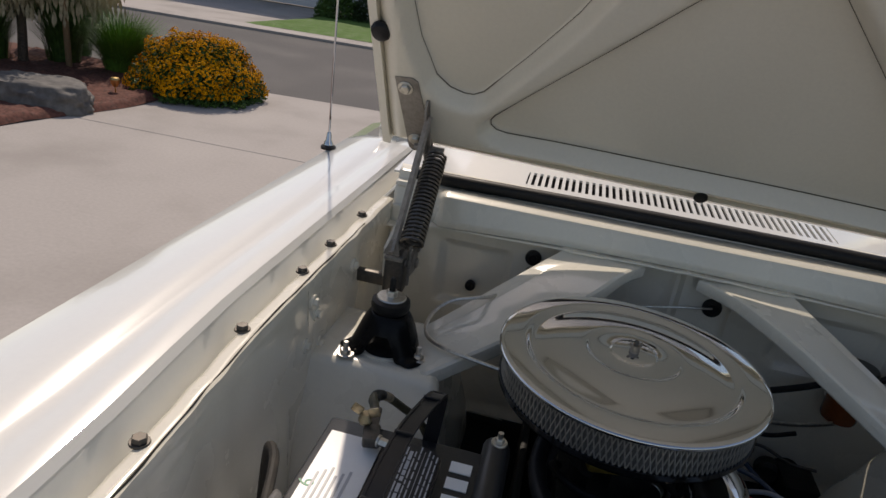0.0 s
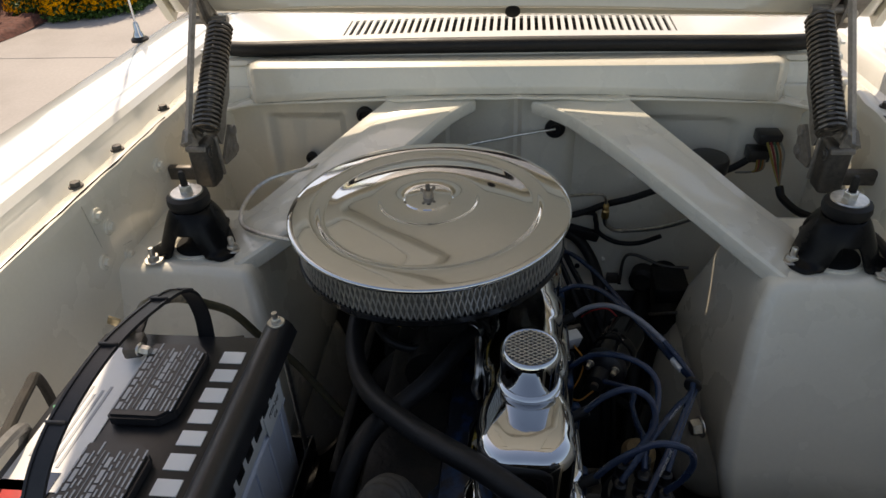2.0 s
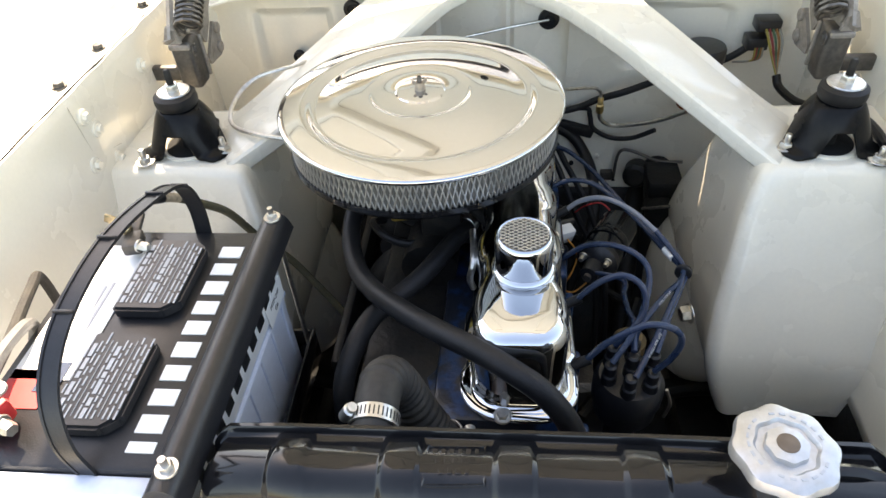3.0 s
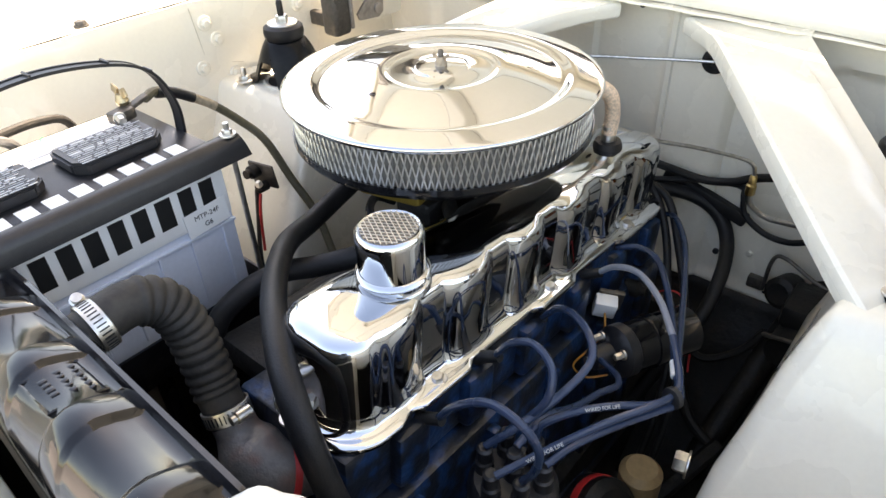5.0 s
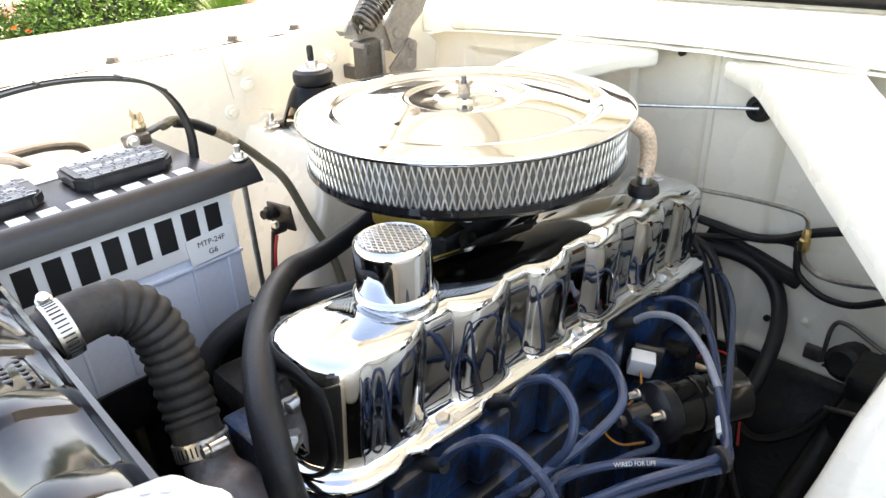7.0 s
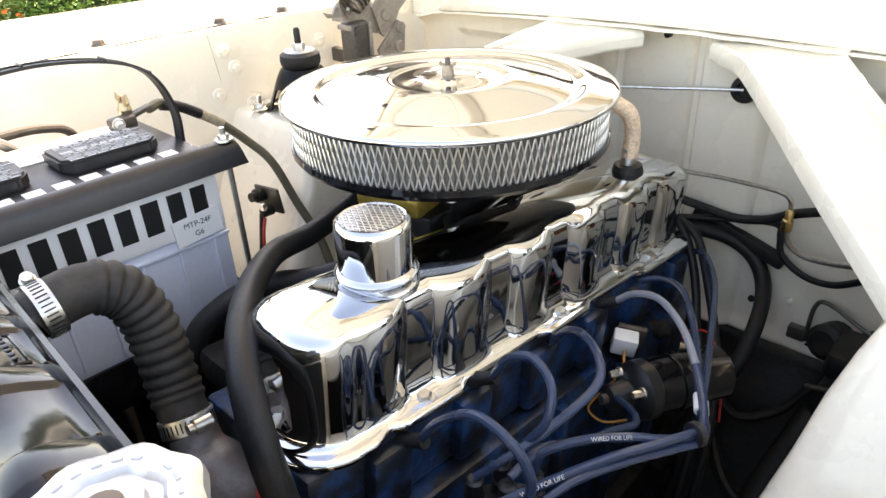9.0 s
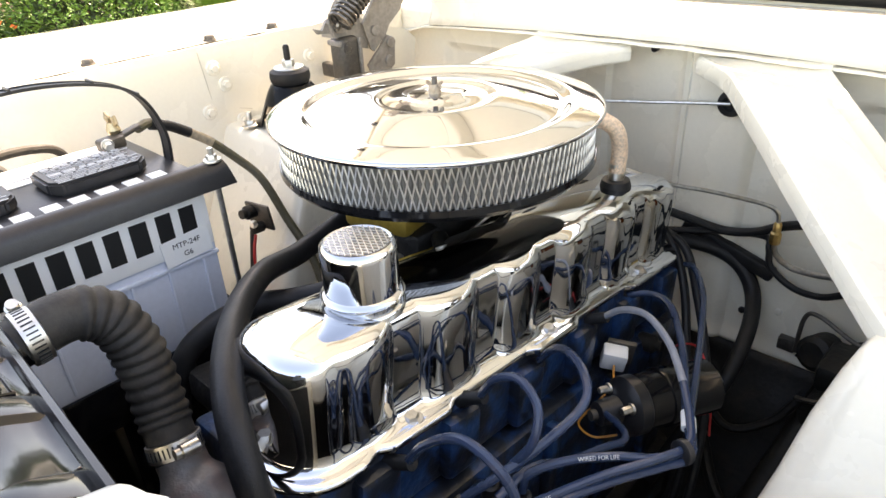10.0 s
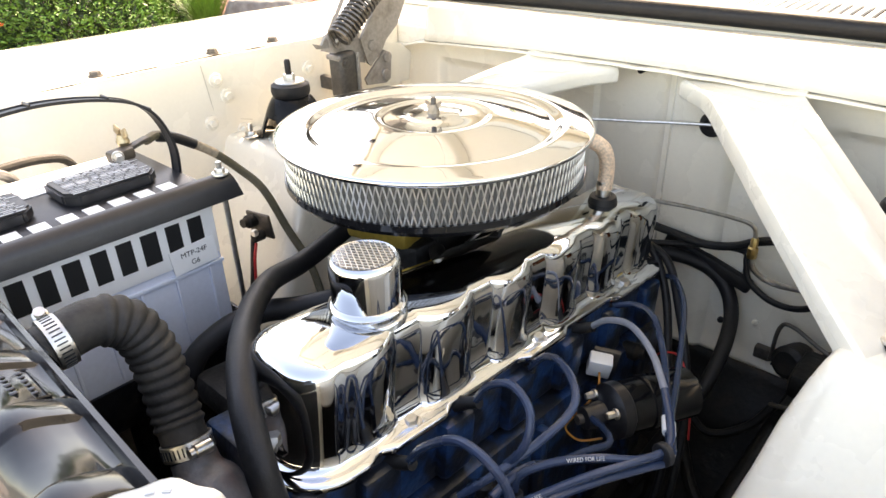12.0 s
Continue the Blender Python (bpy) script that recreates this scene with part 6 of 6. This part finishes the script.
for a in range(5):
    part("limb", add_tube(bmesh.new(), [(-5.35, 4.7, .85 + .12 * a), (-5.35 + .25 * math.cos(a * 1.9), 4.7 + .25 * math.sin(a * 1.9), 1.05 + .15 * a), (-5.35 + .5 * math.cos(a * 1.9), 4.7 + .5 * math.sin(a * 1.9), 1.3 + .15 * a)], .016, 8, swell=lambda t: 1 - .7 * t), BARK, tree)
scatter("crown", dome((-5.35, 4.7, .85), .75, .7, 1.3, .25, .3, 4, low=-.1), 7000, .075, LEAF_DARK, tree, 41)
# broad garden tree behind the hedge, mirrored in the bright parts
big = thing("garden_tree", (-8.6, 2.2, 0), "broad leafy garden tree behind the hedge", "tree")
part("trunk", add_tube(bmesh.new(), [(-8.6, 2.2, 0), (-8.55, 2.22, 1.0), (-8.62, 2.18, 1.7), (-8.58, 2.2, 2.4)], .13, 12, swell=lambda t: 1 - .5 * t), BARK, big)
for a in range(6):
    u = Vector((math.cos(a * 1.05), math.sin(a * 1.05), 0))
    o = Vector((-8.6, 2.2, 1.0 + .12 * a))
    part("limb", add_tube(bmesh.new(), [o, o + u * .6 + Vector((0, 0, .45)), o + u * 1.1 + Vector((0, 0, .8))], .05, 8, swell=lambda t: 1 - .7 * t), BARK, big)
scatter("crown", dome((-8.6, 2.2, 1.1), 1.7, 2.4, 1.9, .3, .2, 8, low=-.1), 15000, .15, LEAF, big, 44)
lone("stake", add_tube(bmesh.new(), [(-4.92, 4.78, 0), (-4.93, 4.78, 1.9)], .028, 10, 1), material("weathered wood", (.24, .15, .08), .8, vary=.3, bump=.5), "weathered round wooden stake in the bed", "stake")
lamp = thing("path_light", (-3.98, 4.17, 0), "small bronze path light in the mulch", "path light")
part("stem", add_tube(bmesh.new(), [(-3.98, 4.17, 0), (-3.98, 4.17, .13)], .006, 8, 1), BRASS, lamp)
part("head", add_lathe(bmesh.new(), [(.018, .10), (.035, .13), (.04, .16), (.03, .175), (.005, .18)], Matrix.Translation((-3.98, 4.17, 0)), 16), BRASS, lamp)

# clipped hedge shrubs seen across the fender
for k, (x, y, r) in enumerate(((-5.95, 1.75, .85), (-6.9, 2.9, .60), (-7.3, .6, .8))):
    hs = thing("hedge_shrub", (x, y, 0), "clipped bright green rounded shrub", "shrub", "hedge shrubs")
    scatter("foliage", dome((x, y, .05), r, r * .9, .80, .06, .55, 50 + k), 11000, .042, LEAF_LIGHT, hs, 50 + k)
    # darker leaf colour puts shade into the heart of the shrub
    scatter("shaded_foliage", dome((x, y, .05), r * .85, r * .78, .68, .05, .3, 50 + k), 3000, .07, LEAF_DARK, hs, 60 + k)
rose = thing("flower_bush", (-5.95, .75, 0), "small bush with orange-red blossoms", "flower bush")
scatter("foliage", dome((-5.95, .75, .02), .42, .4, .75, .15, .4, 71), 2500, .06, LEAF, rose, 71)
scatter("blossom", dome((-5.95, .75, .05), .45, .42, .78, .15, .85, 71), 260, .05, material("orange petals", (.7, .16, .03), .6), rose, 72, "orange-red blossoms")

# across the street
house = thing("garage_house", (-9, 16.5, 0), "pale blue-grey house front with garage", "house")
part("wall", add_box(bmesh.new(), (-9, 16.6, 1.5), (14, .4, 3.0), .02), WALL_PALE, house)
part("garage_door", add_box(bmesh.new(), (-9.5, 16.36, 1.1), (4.8, .08, 2.2), .02), material("white garage door", (.7, .71, .73), .6), house)
for k in range(3):
    part("panel_groove", add_box(bmesh.new(), (-9.5, 16.31, .55 + .55 * k), (4.7, .03, .02)), WALL_PALE, house)
part("roof", add_box(bmesh.new(), (-9, 16.2, 3.2), (15, 1.8, .25), .03, (12, 0, 0)), material("brown shingles", (.12, .09, .07), .9, vary=.3), house)
for k, (x, y, r) in enumerate(((-5.7, 13.9, .45), (-4.9, 14.1, .55), (-3.6, 14.3, .6))):
    sh = thing("garden_shrub", (x, y, 0), "dark green rounded garden shrub across the street", "shrub", "shrubs across the street")
    scatter("foliage", dome((x, y, .03), r, r, r * 1.5, .15, .35, 80 + k), 2600, .09, LEAF_DARK if k else LEAF, sh, 80 + k)

# parked car behind the open door
suv = thing("parked_car", (4.4, 4.75, 0), "dark grey modern car parked on the driveway", "car")
SIL = material("dark grey car paint", (.055, .06, .065), .25, metal=.4, coat=1, vary=.03)
DARKGLASS = material("dark car glass", (.02, .025, .03), .08, vary=.1)
rings = []
for y, ins in ((4.42, .10), (4.36, .03), (4.40, 0), (5.1, 0), (5.85, 0), (5.92, .03), (5.86, .10)):
    prof = [(2.7, .35), (2.65, .55), (2.67, .75), (2.87, .90), (3.7, 1.02), (4.4, 1.45), (5.15, 1.52), (6.35, 1.48), (7.0, 1.05), (7.1, .6), (7.05, .32)]
    cx, cz = 4.85, .85
    rings.append([Vector((cx + (x - cx) * (1 - ins), y, cz + (z - cz) * (1 - ins))) for x, z in prof])
part("body", add_rings(bmesh.new(), rings), SIL, suv, "dark grey body", 40)
part("side_glass", add_poly(bmesh.new(), [(3.9, 1.05), (4.45, 1.40), (6.25, 1.40), (6.65, 1.05)], .03, Matrix.Translation((0, 4.40, 0)) @ pose(0, 0, 0, 90, 0, 0)), DARKGLASS, suv)
for x in (3.47, 6.2):
    for y in (4.40, 5.78):
        wh = part("wheel", add_lathe(bmesh.new(), [(.16, -.09), (.27, -.10), (.295, -.07), (.295, .07), (.27, .10), (.19, .085), (.16, .03)], aim((x, y + .06, .295), (0, -1, 0)), 36), RUBBER, suv, "black tyre")
        part("arch", add_lathe(bmesh.new(), [(.36, .0), (.39, .002), (.39, .01), (.36, .012)], aim((x, 4.395, .335), (0, -1, 0)), 36), DARKGLASS, suv) if y < 5 else None
        bm = add_lathe(bmesh.new(), [(.195, .0), (.20, .012), (.18, .015), (.175, .004)], aim((x, y - .03, .295), (0, -1, 0)), 36, caps=False)
        for k in range(12):
            add_box(bm, (0, .10, .006), (.016, .16, .012), m=aim((x, y - .03, .295), (0, -1, 0)) @ pose(0, 0, 0, 0, 0, 30 * k))
        part("rim", bm, STEEL, wh, "many-spoke alloy rim")

SMALL = Matrix.Translation((3.63, 5.13, 0)) @ Matrix.Diagonal((.72, .72, .72, 1)) @ Matrix.Translation((-3.47, -4.37, 0))
suv.matrix_world = SMALL @ suv.matrix_world
